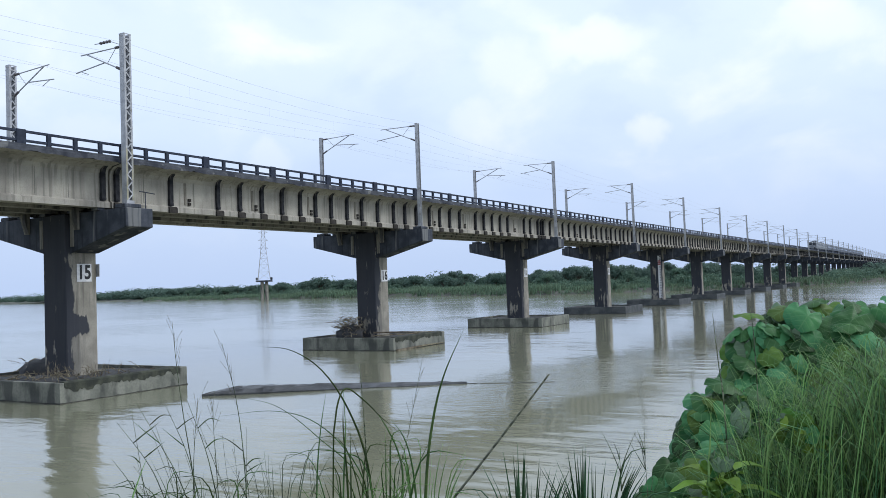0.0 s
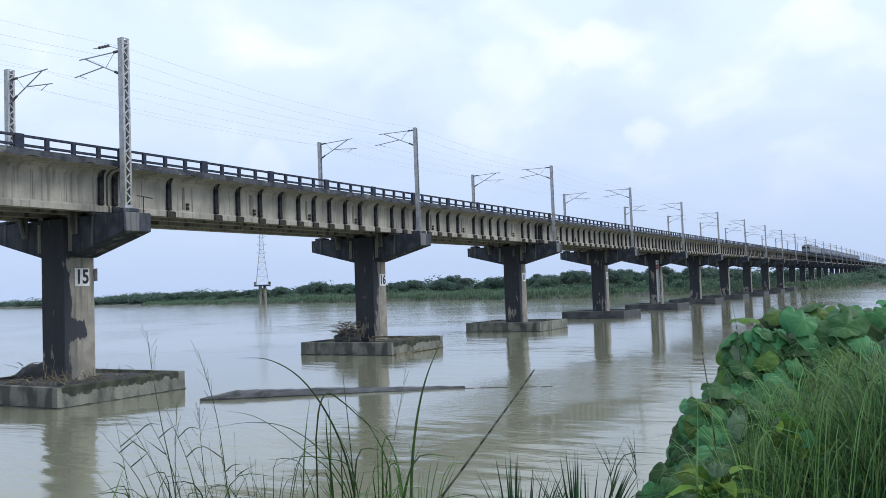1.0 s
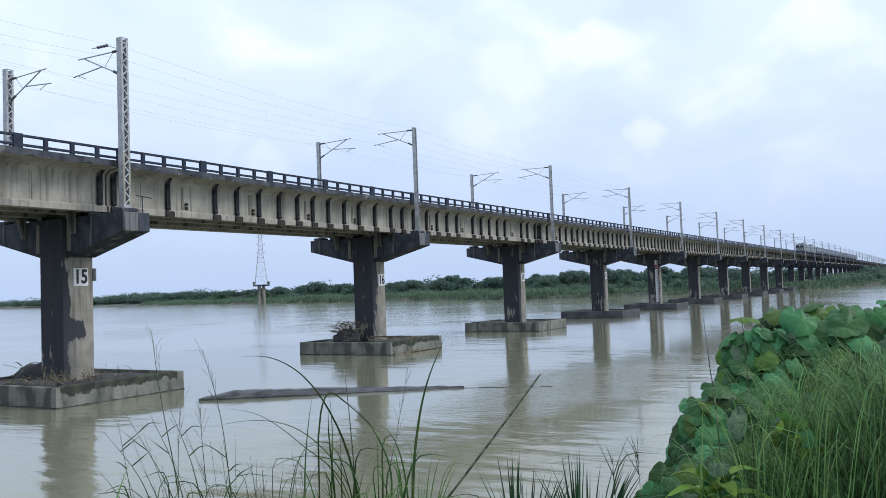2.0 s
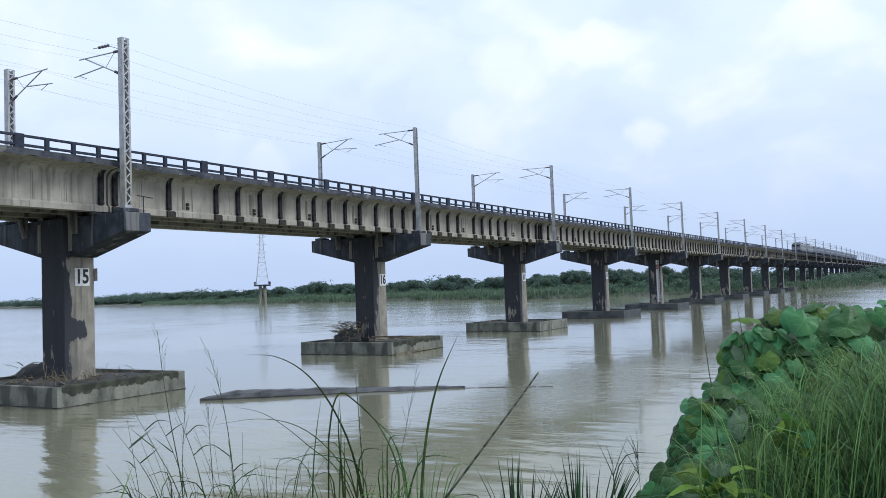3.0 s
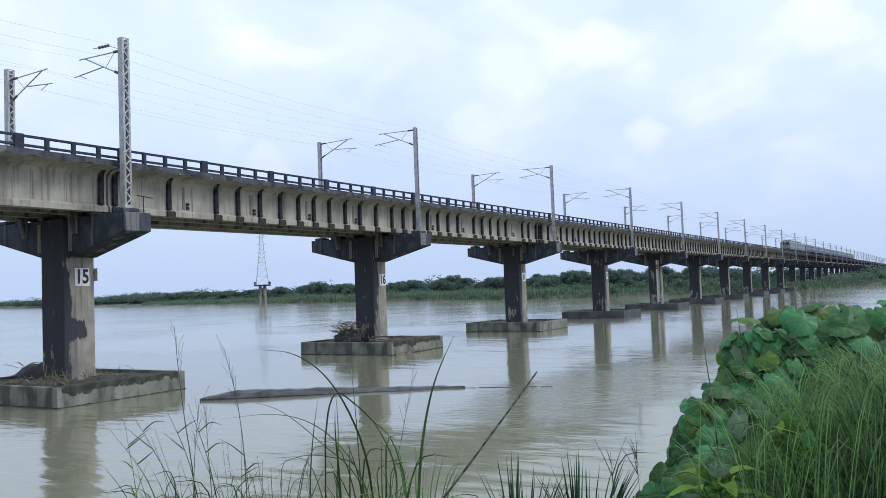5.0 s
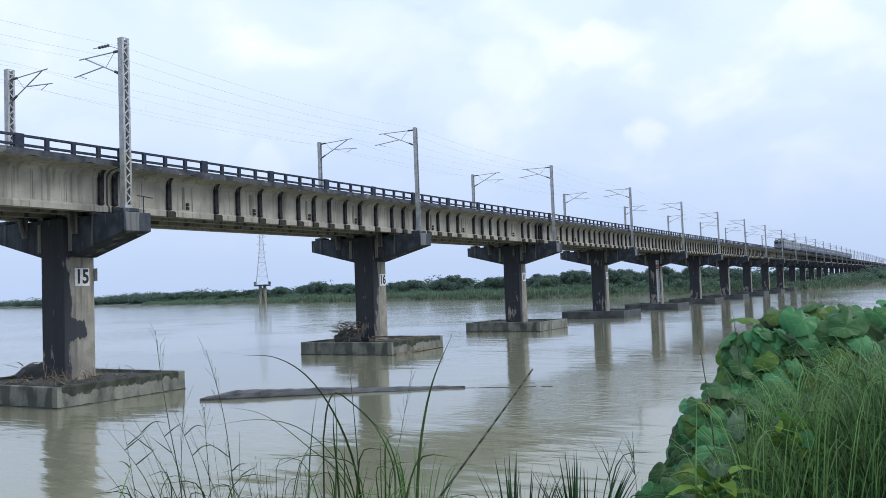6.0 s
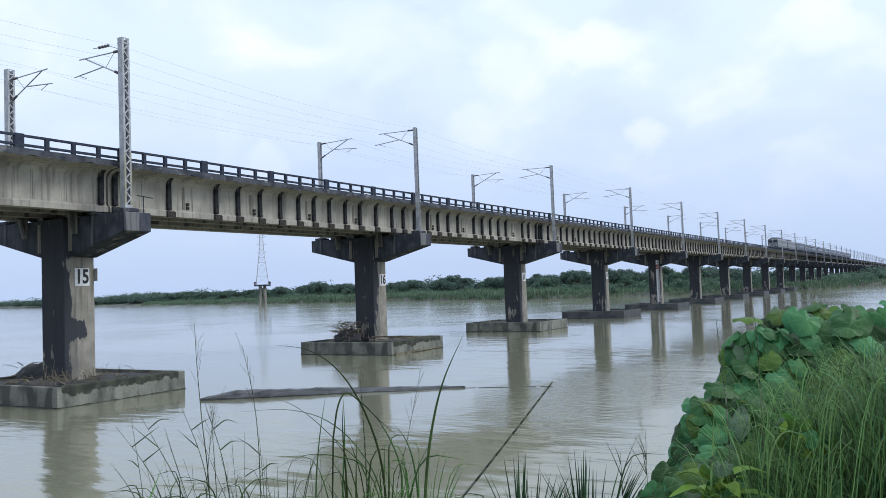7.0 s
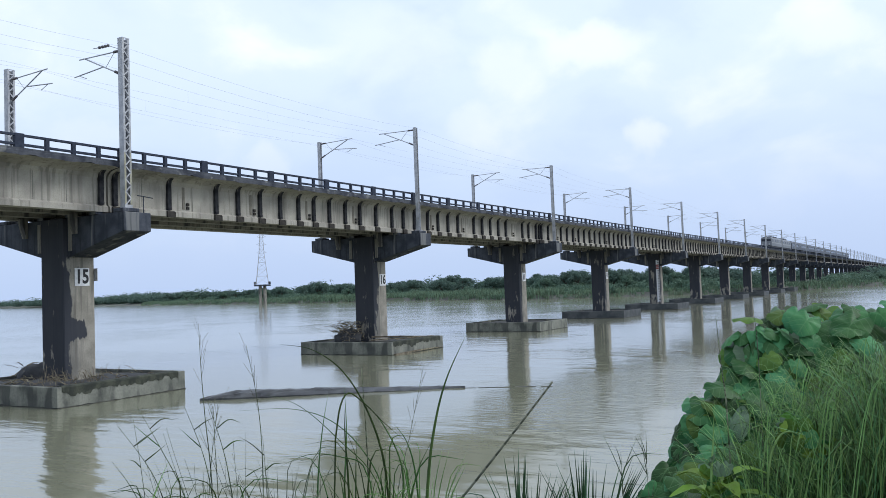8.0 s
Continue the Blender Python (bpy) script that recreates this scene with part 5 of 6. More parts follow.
def blade_mesh(name, curve, width, mat, taper=0.6, fold=0.35, thick=0.12, flat=0.5):
    """A grass blade: a folded strip with thickness, narrowing to its tip; local axes x right, y away, z up."""
    bm = bmesh.new()
    n = len(curve)
    rows = []
    for i, p in enumerate(curve):
        f = i / (n - 1)
        w = width * (min(1.0, 0.55 + f * 2) * (1 - f ** (1 / taper)) + 0.05)
        t = (curve[min(i + 1, n - 1)] - curve[max(i - 1, 0)]).normalized()
        s = t.cross(Vector((0, 1, 0)))
        s = s.normalized() if s.length > 1e-4 else Vector((1, 0, 0))
        s = (s + Vector((0, flat, 0))).normalized()
        up = s.cross(t)
        rows.append([bm.verts.new(q) for q in (p - s * w, p - up * w * fold, p + s * w, p + up * w * thick)])
    for a, b in zip(rows, rows[1:]):
        for j in range(4):
            bm.faces.new((a[j], a[(j + 1) % 4], b[(j + 1) % 4], b[j]))
    bm.faces.new(rows[0][::-1]); bm.faces.new(rows[-1])
    return mesh(name, bm, mat, True)


def stem_mesh(name, curve, r, mat, thin=0.75):
    bm = bmesh.new()
    n = len(curve)
    for i in range(n - 1):
        f, g = i / (n - 1), (i + 1) / (n - 1)
        tube(bm, curve[i], curve[i + 1], r * (1 - thin * f), 5, r * (1 - thin * g))
    return mesh(name, bm, mat, True)


def head_mesh(curve, rng, spread, count):
    """A loose seed head of fine branches over the last part of a stem."""
    bm = bmesh.new()
    n = len(curve)
    for k in range(count):
        i = int(n * (0.62 + 0.36 * k / count))
        p = curve[min(i, n - 2)]
        d = (curve[min(i, n - 2) + 1] - p).normalized()
        a = rng.uniform(0, 6.28)
        q = p + d * spread * rng.uniform(0.7, 1.3) + Vector((math.cos(a), math.sin(a) * 0.7, rng.uniform(-0.1, 0.25))) * spread * rng.uniform(.25, .6)
        tube(bm, p, q, 0.0006, 3, 0.0004)
        for j in range(3):
            c = p.lerp(q, 0.5 + 0.22 * j)
            tube(bm, c, c + (q - p).normalized() * 0.007, 0.0012, 4, 0.0005)
    return mesh("seed_head", bm, SEED)


swaying = []          # (thing, rest pose, wind row, degrees, lag)


def bank_pose(u, d, lift=-0.03):
    p = spot(u, d)
    return Matrix.Translation((p.x, p.y, p.z + lift)) @ Matrix(((BR.x, BF.x, 0, 0), (BR.y, BF.y, 0, 0), (0, 0, 1, 0), (0, 0, 0, 1)))


def local(u0, d, pts):
    """Control points (u, z) in the space of a plant rooted at u0, d."""
    z0 = spot(u0, d).z - 0.03
    out = [Vector((0, 0, 0))]
    for k, (u, z) in enumerate(pts[1:]):
        out.append(Vector((u - u0, 0.04 * (k + 1), z - z0)))
    return out


GRASS_NAMES = {"blade": "arching_grass", "stem": "slender_grass", "seeded": "seeding_grass", "leafy": "leafy_grass", "reed": "broken_reed", "pale": "pale_grass"}
GRASS_LABELS = {"blade": "long arching green grass blade on the near bank", "stem": "thin upright dry grass stem on the near bank", "seeded": "thin grass stem with a loose grey seed head",
                "leafy": "thin grass stem with short side leaves", "reed": "stiff leaning dry reed stalk broken at the tip", "pale": "broad pale green grass blade before the shrub"}
grass_rng = random.Random(3)


def tall_grass(d, w, kind, row, *pts):
    """One tall grass: depth, width, kind, wind row, then points (u, z) from the root upwards."""
    rng = grass_rng
    u0 = pts[0][0]
    curve = spline(local(u0, d, pts), 22)
    rest = bank_pose(u0, d)
    t = thing(GRASS_NAMES[kind], GRASS_LABELS[kind], "grass", rest, group="tall bank grasses")
    if kind in ("blade", "pale"):
        part("blade", blade_mesh("blade", curve, w * 0.68, BLADE if kind == "blade" else PALE, 0.45 if w > 0.008 else 0.6), None, t)
    else:
        part("stalk", stem_mesh("stalk", curve, w, REED_STALK if kind == "reed" else STRAW, 0.4 if kind == "reed" else 0.75), None, t)
    if kind == "seeded":
        part("seed_head", head_mesh(curve, rng, 0.06, 9), None, t, "fine grey seed head")
    if kind == "leafy":
        for k in range(2):
            p = curve[min(int(len(curve) * (0.66 + 0.14 * k)), len(curve) - 1)]
            s, l = rng.choice((-1, 1)), rng.uniform(.05, .11)
            c = [p, p + Vector((s * l * 0.5, 0.01, l * 0.38)), p + Vector((s * l, 0.02, l * rng.uniform(0.2, 0.8)))]
            part("side_leaf", blade_mesh("side_leaf", spline(c, 7), 0.0032, STRAW if k % 2 else BLADE, 0.8), None, t)
    swaying.append((t, rest, row, rng.uniform(0.85, 1.1), 0.0))


def build_tall_grasses():
    tall_grass(3.0, 0.0075, "blade", 0, (-0.309, 3.5), (-0.294, 4.752), (-0.368, 4.997), (-0.476, 5.153), (-0.596, 5.225), (-0.725, 5.24))
    tall_grass(3.2, 0.005, "blade", 0, (-0.279, 3.5), (-0.326, 4.658), (-0.429, 4.838), (-0.557, 4.934), (-0.709, 4.967), (-0.938, 4.95))
    tall_grass(2.9, 0.004, "blade", 0, (-0.237, 3.6), (-0.314, 4.757), (-0.467, 4.918), (-0.622, 5.032), (-0.759, 5.066))
    tall_grass(3.1, 0.004, "stem", 1, (-0.344, 3.5), (-0.32, 4.687), (-0.329, 4.938), (-0.343, 5.152))
    tall_grass(2.8, 0.0085, "blade", 1, (-0.146, 3.6), (-0.092, 4.751), (-0.059, 4.979), (-0.015, 5.129), (0.064, 5.288))
    tall_grass(2.7, 0.0052, "reed", 2, (-0.849, 3.7), (-0.382, 4.288), (0.074, 4.81), (0.247, 5.003), (0.353, 5.12))
    tall_grass(3.0, 0.008, "blade", 1, (-0.265, 3.5), (-0.19, 4.62), (-0.188, 4.80), (-0.256, 4.95), (-0.33, 5.03))
    tall_grass(3.1, 0.007, "blade", 2, (-0.189, 3.5), (-0.137, 4.701), (-0.173, 4.869), (-0.223, 4.934))
    tall_grass(2.9, 0.006, "blade", 1, (-0.43, 3.6), (-0.386, 4.74), (-0.377, 4.954), (-0.386, 5.111))
    tall_grass(2.8, 0.0045, "blade", 1, (-0.27, 3.6), (-0.30, 4.85), (-0.383, 4.881), (-0.50, 4.886), (-0.633, 4.832))
    tall_grass(2.8, 0.0055, "blade", 1, (-0.40, 3.6), (-0.39, 5.02), (-0.358, 5.101), (-0.305, 5.058), (-0.243, 4.984), (-0.16, 4.90))
    tall_grass(3.0, 0.006, "blade", 1, (-0.50, 3.5), (-0.496, 4.729), (-0.48, 4.939), (-0.461, 5.069))
    tall_grass(2.9, 0.0075, "blade", 1, (-0.36, 3.6), (-0.371, 4.767), (-0.384, 4.953), (-0.386, 5.037))
    tall_grass(3.0, 0.0028, "seeded", 0, (-0.90, 3.5), (-0.937, 4.735), (-0.984, 5.016), (-1.016, 5.196), (-1.04, 5.348))
    tall_grass(3.0, 0.0028, "seeded", 0, (-0.735, 3.5), (-0.751, 4.795), (-0.784, 5.047), (-0.842, 5.263))
    tall_grass(2.9, 0.0026, "leafy", 1, (-0.60, 3.6), (-0.952, 4.761), (-1.043, 4.913), (-1.144, 5.066))
    tall_grass(2.8, 0.0024, "leafy", 1, (-0.62, 3.6), (-1.001, 4.801), (-1.062, 4.884), (-1.174, 5.009))
    tall_grass(2.8, 0.0022, "stem", 1, (-0.50, 3.6), (-1.091, 4.796), (-1.18, 4.893))
    tall_grass(3.0, 0.0028, "leafy", 0, (-0.72, 3.5), (-0.936, 4.764), (-0.982, 4.881), (-1.062, 5.033))
    tall_grass(2.9, 0.0030, "leafy", 0, (-0.62, 3.6), (-0.839, 4.785), (-0.875, 4.888), (-0.95, 5.068))
    tall_grass(3.0, 0.0022, "seeded", 1, (-0.80, 3.5), (-0.862, 4.819), (-0.879, 4.935), (-0.891, 5.041))
    tall_grass(3.0, 0.0022, "seeded", 0, (-0.95, 3.5), (-0.94, 4.802), (-0.929, 5.062))
    tall_grass(2.7, 0.0075, "pale", 0, (-1.09, 3.7), (-1.055, 4.76), (-1.045, 4.83), (-1.025, 4.905))
    tall_grass(2.8, 0.0022, "leafy", 1, (-0.95, 3.6), (-1.05, 4.75), (-1.106, 5.056))
    tall_grass(3.0, 0.0024, "leafy", 0, (-0.66, 3.5), (-0.74, 4.723), (-0.77, 4.93))
    tall_grass(3.0, 0.0022, "seeded", 1, (-0.245, 3.5), (-0.204, 4.704), (-0.156, 4.908), (-0.096, 5.17))
    tall_grass(3.3, 0.0042, "stem", 2, (1.10, 3.4), (1.108, 4.958), (1.11, 5.08), (1.11, 5.286))
    tall_grass(3.3, 0.0030, "stem", 2, (1.22, 3.4), (1.245, 5.198), (1.25, 5.322))
    tall_grass(2.9, 0.0072, "pale", 2, (0.86, 3.6), (0.91, 4.753), (0.934, 4.859), (0.96, 5.01))
    tall_grass(2.8, 0.0062, "pale", 2, (1.06, 3.6), (1.08, 4.82), (1.138, 4.901), (1.19, 4.903), (1.249, 4.871), (1.313, 4.787))


def build_tuft(name, label, u, d, count, spread, low, high, width, mat, row, rng, lean=0.0, droop=0.25):
    """A tuft of blades fanning out of one root; heights in absolute z."""
    rest = bank_pose(u, d)
    t = thing(name, label, "grass", rest, group="grass tufts")
    z0 = rest.translation.z
    for k in range(count):
        a = rng.uniform(-1, 1)
        top = rng.uniform(low, high) - z0
        side = spread * a + lean
        dep = spread * rng.uniform(-0.8, 0.8)
        c = [Vector((rng.uniform(-.05, .05), rng.uniform(-.05, .05), 0)), Vector((side * 0.25, dep * 0.25, top * 0.55)), Vector((side * 0.62, dep * 0.6, top * 0.88)), Vector((side * 1.05, dep, top * (1.0 - 0.02 * rng.random())))]
        if rng.random() < droop:
            c.append(Vector((side * 1.5 + 0.05 * (1 if side > 0 else -1), dep * 1.2, top * 0.985)))
        part("blade", blade_mesh("blade", spline(c, 12), width * rng.uniform(.7, 1.2), mat), None, t)
    swaying.append((t, rest, row, rng.uniform(0.35, 0.55), rng.uniform(0, 0.2)))
    return t


def build_tufts():
    rng = random.Random(8)
    build_tuft("grass_tuft", "loose tuft of long green grass on the near bank", -0.25, 3.0, 15, 0.20, 4.72, 5.00, 0.0050, BLADE, 1, rng)
    build_tuft("grass_tuft", "loose tuft of long green grass on the near bank", -0.36, 2.9, 10, 0.16, 4.72, 4.98, 0.0045, BLADE, 0, rng)
    build_tuft("grass_tuft", "fine pale grass tuft among taller stems", -0.12, 3.1, 30, 0.2, 4.65, 4.88, 0.004, PALE, 1, rng)
    build_tuft("grass_tuft", "fine pale grass tuft among taller stems", -0.34, 2.75, 34, 0.22, 4.62, 4.86, 0.0042, PALE, 1, rng)
    build_tuft("grass_tuft", "fine pale grass tuft among taller stems", -0.02, 2.8, 24, 0.2, 4.60, 4.82, 0.0038, PALE, 1, rng)
    build_tuft("grass_tuft", "thin green grass tuft on the near bank", -0.85, 2.8, 34, 0.24, 4.70, 4.93, 0.0032, BLADE, 0, rng)
    build_tuft("grass_tuft", "thin green grass tuft on the near bank", -0.62, 2.9, 22, 0.2, 4.70, 4.92, 0.003, STRAW, 0, rng)
    for u, d in ((-1.02, 2.75), (-0.90, 2.8), (-0.70, 2.75)):
        build_tuft("grass_tuft", "low broad-bladed green grass tuft on the near bank", u, d, 14, 0.17, 4.66, 4.86, 0.0052, BLADE, 0, rng, lean=-0.04, droop=0.5)
    build_tuft("grass_tuft", "fine pale grass tuft among taller stems", -0.78, 2.7, 26, 0.24, 4.62, 4.80, 0.0024, PALE, 0, rng)
    for u, top in ((0.205, 4.955), (0.40, 4.97)):
        build_tuft("sedge_tuft", "spiky dark green sedge tuft on the near bank", u, 2.6, 11, 0.045, top - 0.08, top, 0.0058, SEDGE, 2, rng, droop=0.0)
        build_tuft("sedge_tuft", "spiky dark green sedge tuft on the near bank", u + 0.03, 2.6, 44, 0.16, top - 0.20, top - 0.05, 0.0046, SEDGE, 2, rng, droop=0.05)
    build_tuft("sedge_tuft", "low dark green sedge tuft on the near bank", 0.30, 2.65, 30, 0.16, 4.70, 4.84, 0.0040, BLADE, 2, rng, droop=0.05)
    # branched finger grasses
    for u, d, top in ((0.568, 2.8, 4.88), (0.70, 3.0, 4.82)):
        rest = bank_pose(u, d)
        t = thing("finger_grass", "thin grass stem forking into several fingers", "grass", rest, group="tall bank grasses")
        z = top - rest.translation.z
        stalk = spline([(0, 0, 0), (0.01, 0, z * 0.5), (0.0, 0, z)], 12)
        part("stalk", stem_mesh("stalk", stalk, 0.0028, STRAW), None, t)
        for k in range(7):
            s = rng.uniform(-1, 1)
            p = Vector((0, 0, z - rng.uniform(0.0, 0.22)))
            l = rng.uniform(0.07, 0.16)
            c = spline([p, p + Vector((s * l * 0.3, 0, l * 0.45)), p + Vector((s * l * 0.62, 0.01, l * rng.uniform(0.75, 1.0)))], 8)
            part("finger", stem_mesh("finger", c, 0.0019, STRAW), None, t)
        swaying.append((t, rest, 2, 0.7, 0.1))


def pointed_leaf(curve, width):
    """A thin pointed leaf, lightly folded along its midrib, lying flat along its curve."""
    bm = bmesh.new()
    n, rows = len(curve), []
    for i, p in enumerate(curve):
        f = i / (n - 1)
        w = width * (math.sin(math.pi * min(1, 0.08 + f * 0.92)) ** 0.8) * (1 + 0.12 * (i % 2)) + 0.001
        t = (curve[min(i + 1, n - 1)] - curve[max(i - 1, 0)]).normalized()
        s = t.cross(Vector((0, 0, 1))).normalized()
        rows.append([bm.verts.new(q) for q in (p - s * w + Vector((0, 0, w * 0.3)), p, p + s * w + Vector((0, 0, w * 0.3)))])
    for a, b in zip(rows, rows[1:]):
        for j in range(2):
            bm.faces.new((a[j], a[j + 1], b[j + 1], b[j]))
    return mesh("leaf", bm, LIME, True)


for _m in (LEAF, LEAF_PALE, LEAF_BRIGHT):
    _m.node_tree.nodes["Principled BSDF"].inputs["Specular IOR Level"].default_value = 0.16


def leaf_shape(rng, size, mat):
    """A broad heart-shaped leaf, cupped, with a wavy rim and a sunk midrib; stalk end at the origin, tip along -z."""
    bm = bmesh.new()
    n, rings = 28, 5
    rows = []
    ph = rng.uniform(0, 6)
    for r in range(1, rings + 1):
        f = r / rings
        row = []
        for k in range(n):
            a = 2 * math.pi * k / n
            notch = 1 - 0.42 * math.exp(-((math.atan2(math.sin(a), math.cos(a))) / 0.35) ** 2)
            rad = (0.52 + 0.06 * math.cos(2 * a)) * notch * (1 + 0.02 * math.sin(5 * a + ph) + 0.022 * math.sin(11 * a + 2 * ph))
            x, z = math.sin(a) * rad * f, math.cos(a) * rad * f * 1.05 - 0.42
            y = -0.13 * f * f + 0.05 * abs(x) + 0.035 * f * f * math.sin(6 * a + ph) - 0.015 * math.cos(a * 7) * f
            row.append(bm.verts.new((x * size, y * size, z * size)))
        rows.append(row)
    mid = bm.verts.new((0, 0.02 * size, -0.42 * size))
    for k in range(n):
        bm.faces.new((mid, rows[0][k], rows[0][(k + 1) % n]))
        for a, b in zip(rows, rows[1:]):
            bm.faces.new((a[k], b[k], b[(k + 1) % n], a[(k + 1) % n]))
    return mesh("leaf", bm, mat, True)


CLUMPS = [  # u, d, z, radius across, radius up
    (2.18, 4.5, 4.70, 0.55, 0.56), (1.56, 4.2, 4.44, 0.38, 0.48), (1.98, 4.7, 4.86, 0.30, 0.38), (2.62, 4.9, 4.76, 0.56, 0.50), (1.33, 4.0, 4.34, 0.28, 0.38), (1.82, 3.95, 4.32, 0.42, 0.36), (2.15, 4.0, 4.45, 0.36, 0.34), (1.45, 4.15, 4.50, 0.25, 0.28), (1.70, 4.42, 4.74, 0.26, 0.28), (1.65, 4.35, 3.92, 0.5, 0.42), (2.35, 4.6, 3.95, 0.6, 0.45), (1.34, 4.15, 4.60, 0.22, 0.24), (1.71, 4.5, 4.92, 0.20, 0.24), (0.98, 3.55, 4.46, 0.17, 0.16), (1.12, 3.7, 4.42, 0.2, 0.22)]


def build_bush():
    rng = random.Random(27)
    rest = bank_pose(1.8, 4.4, 0.0)
    t = thing("vine_shrub", "large sprawling shrub of broad heart-shaped green leaves", "shrub", rest)
    back = rest.inverted()
    shapes = [leaf_shape(rng, s, m) for s, m in ((0.13, LEAF), (0.16, LEAF), (0.18, LEAF), (0.15, LEAF), (0.17, LEAF), (0.14, LEAF), (0.12, LEAF), (0.15, LEAF_BRIGHT), (0.18, LEAF_PALE), (0.13, LEAF_BRIGHT), (0.10, LEAF), (0.11, LEAF), (0.19, LEAF), (0.21, LEAF))]
    for cu, cd, cz, ra, rb in CLUMPS:
        foot = spot(cu, cd)
        for k in range(2):
            e = EYE + BR * (cu + rng.uniform(-.15, .15)) + BF * cd
            a, b = back @ Vector((foot.x, foot.y, foot.z - 0.1)), back @ Vector((e.x, e.y, cz + rb * 0.6))
            part("vine_stem", stem_mesh("vine_stem", spline([a, a.lerp(b, 0.5) + Vector((rng.uniform(-.15, .15), rng.uniform(-.15, .15), 0)), b], 8), 0.012, VINE), None, t)
        for k in range(int(150 * ra * 2.9)):
            q = ball(rng)
            n = Vector((q.x, -abs(q.y) if rng.random() < 0.75 else q.y, q.z)).normalized()
            if n.z < -0.75:
                continue
            f = rng.uniform(0.80, 1.02) if k % 4 else rng.uniform(0.45, 0.8)
            c = Vector((cu + n.x * ra * f, cd + n.y * ra * 0.9 * f, cz + n.z * rb * f))
            w = EYE + BR * c.x + BF * c.y
            p = back @ Vector((w.x, w.y, c.z + 0.06))
            # face outwards and up, tip hanging
            out = Vector((n.x * 0.7, n.y * 0.9 - 0.5, n.z * 0.45 + 0.22)) + Vector((rng.uniform(-.8, .8), rng.uniform(-.6, .6), rng.uniform(-.3, .7)))
            out.normalize()
            y = out
            z = (Vector((rng.uniform(-.9, .9), rng.uniform(-.4, .4), 1)) - y * y.z).normalized()
            z = (z - y * z.dot(y)).normalized()
            x = y.cross(z)
            m = Matrix(((x.x, y.x, z.x, p.x), (x.y, y.y, z.y, p.y), (x.z, y.z, z.z, p.z), (0, 0, 0, 1)))
            part("leaf", rng.choice(shapes), None, t, at=m)
    swaying.append((t, rest, 2, 0.16, 0.1))
    # young bright leaves low in front
    rest = bank_pose(0.94, 2.95)
    t = thing("young_shrub", "young shrub with bright yellow-green pointed leaves", "shrub", rest)
    z0 = rest.translation.z
    part("stalk", stem_mesh("stalk", spline([(0, 0, 0), (0.02, 0, 0.5), (0, 0, 4.75 - z0)], 8), 0.006, VINE), None, t)
    for k in range(17):
        a = k * 2.4
        p = Vector((0, 0, 4.73 - z0 - 0.014 * k))
        l = rng.uniform(0.13, 0.25)
        d = Vector((math.cos(a), math.sin(a) * 0.8, 0))
        c = spline([p, p + d * l * 0.5 + Vector((0, 0, 0.04)), p + d * l + Vector((0, 0, 0.015))], 8)
        part("leaf", pointed_leaf(c, 0.030), None, t)
    swaying.append((t, rest, 2, 0.2, 0.0))


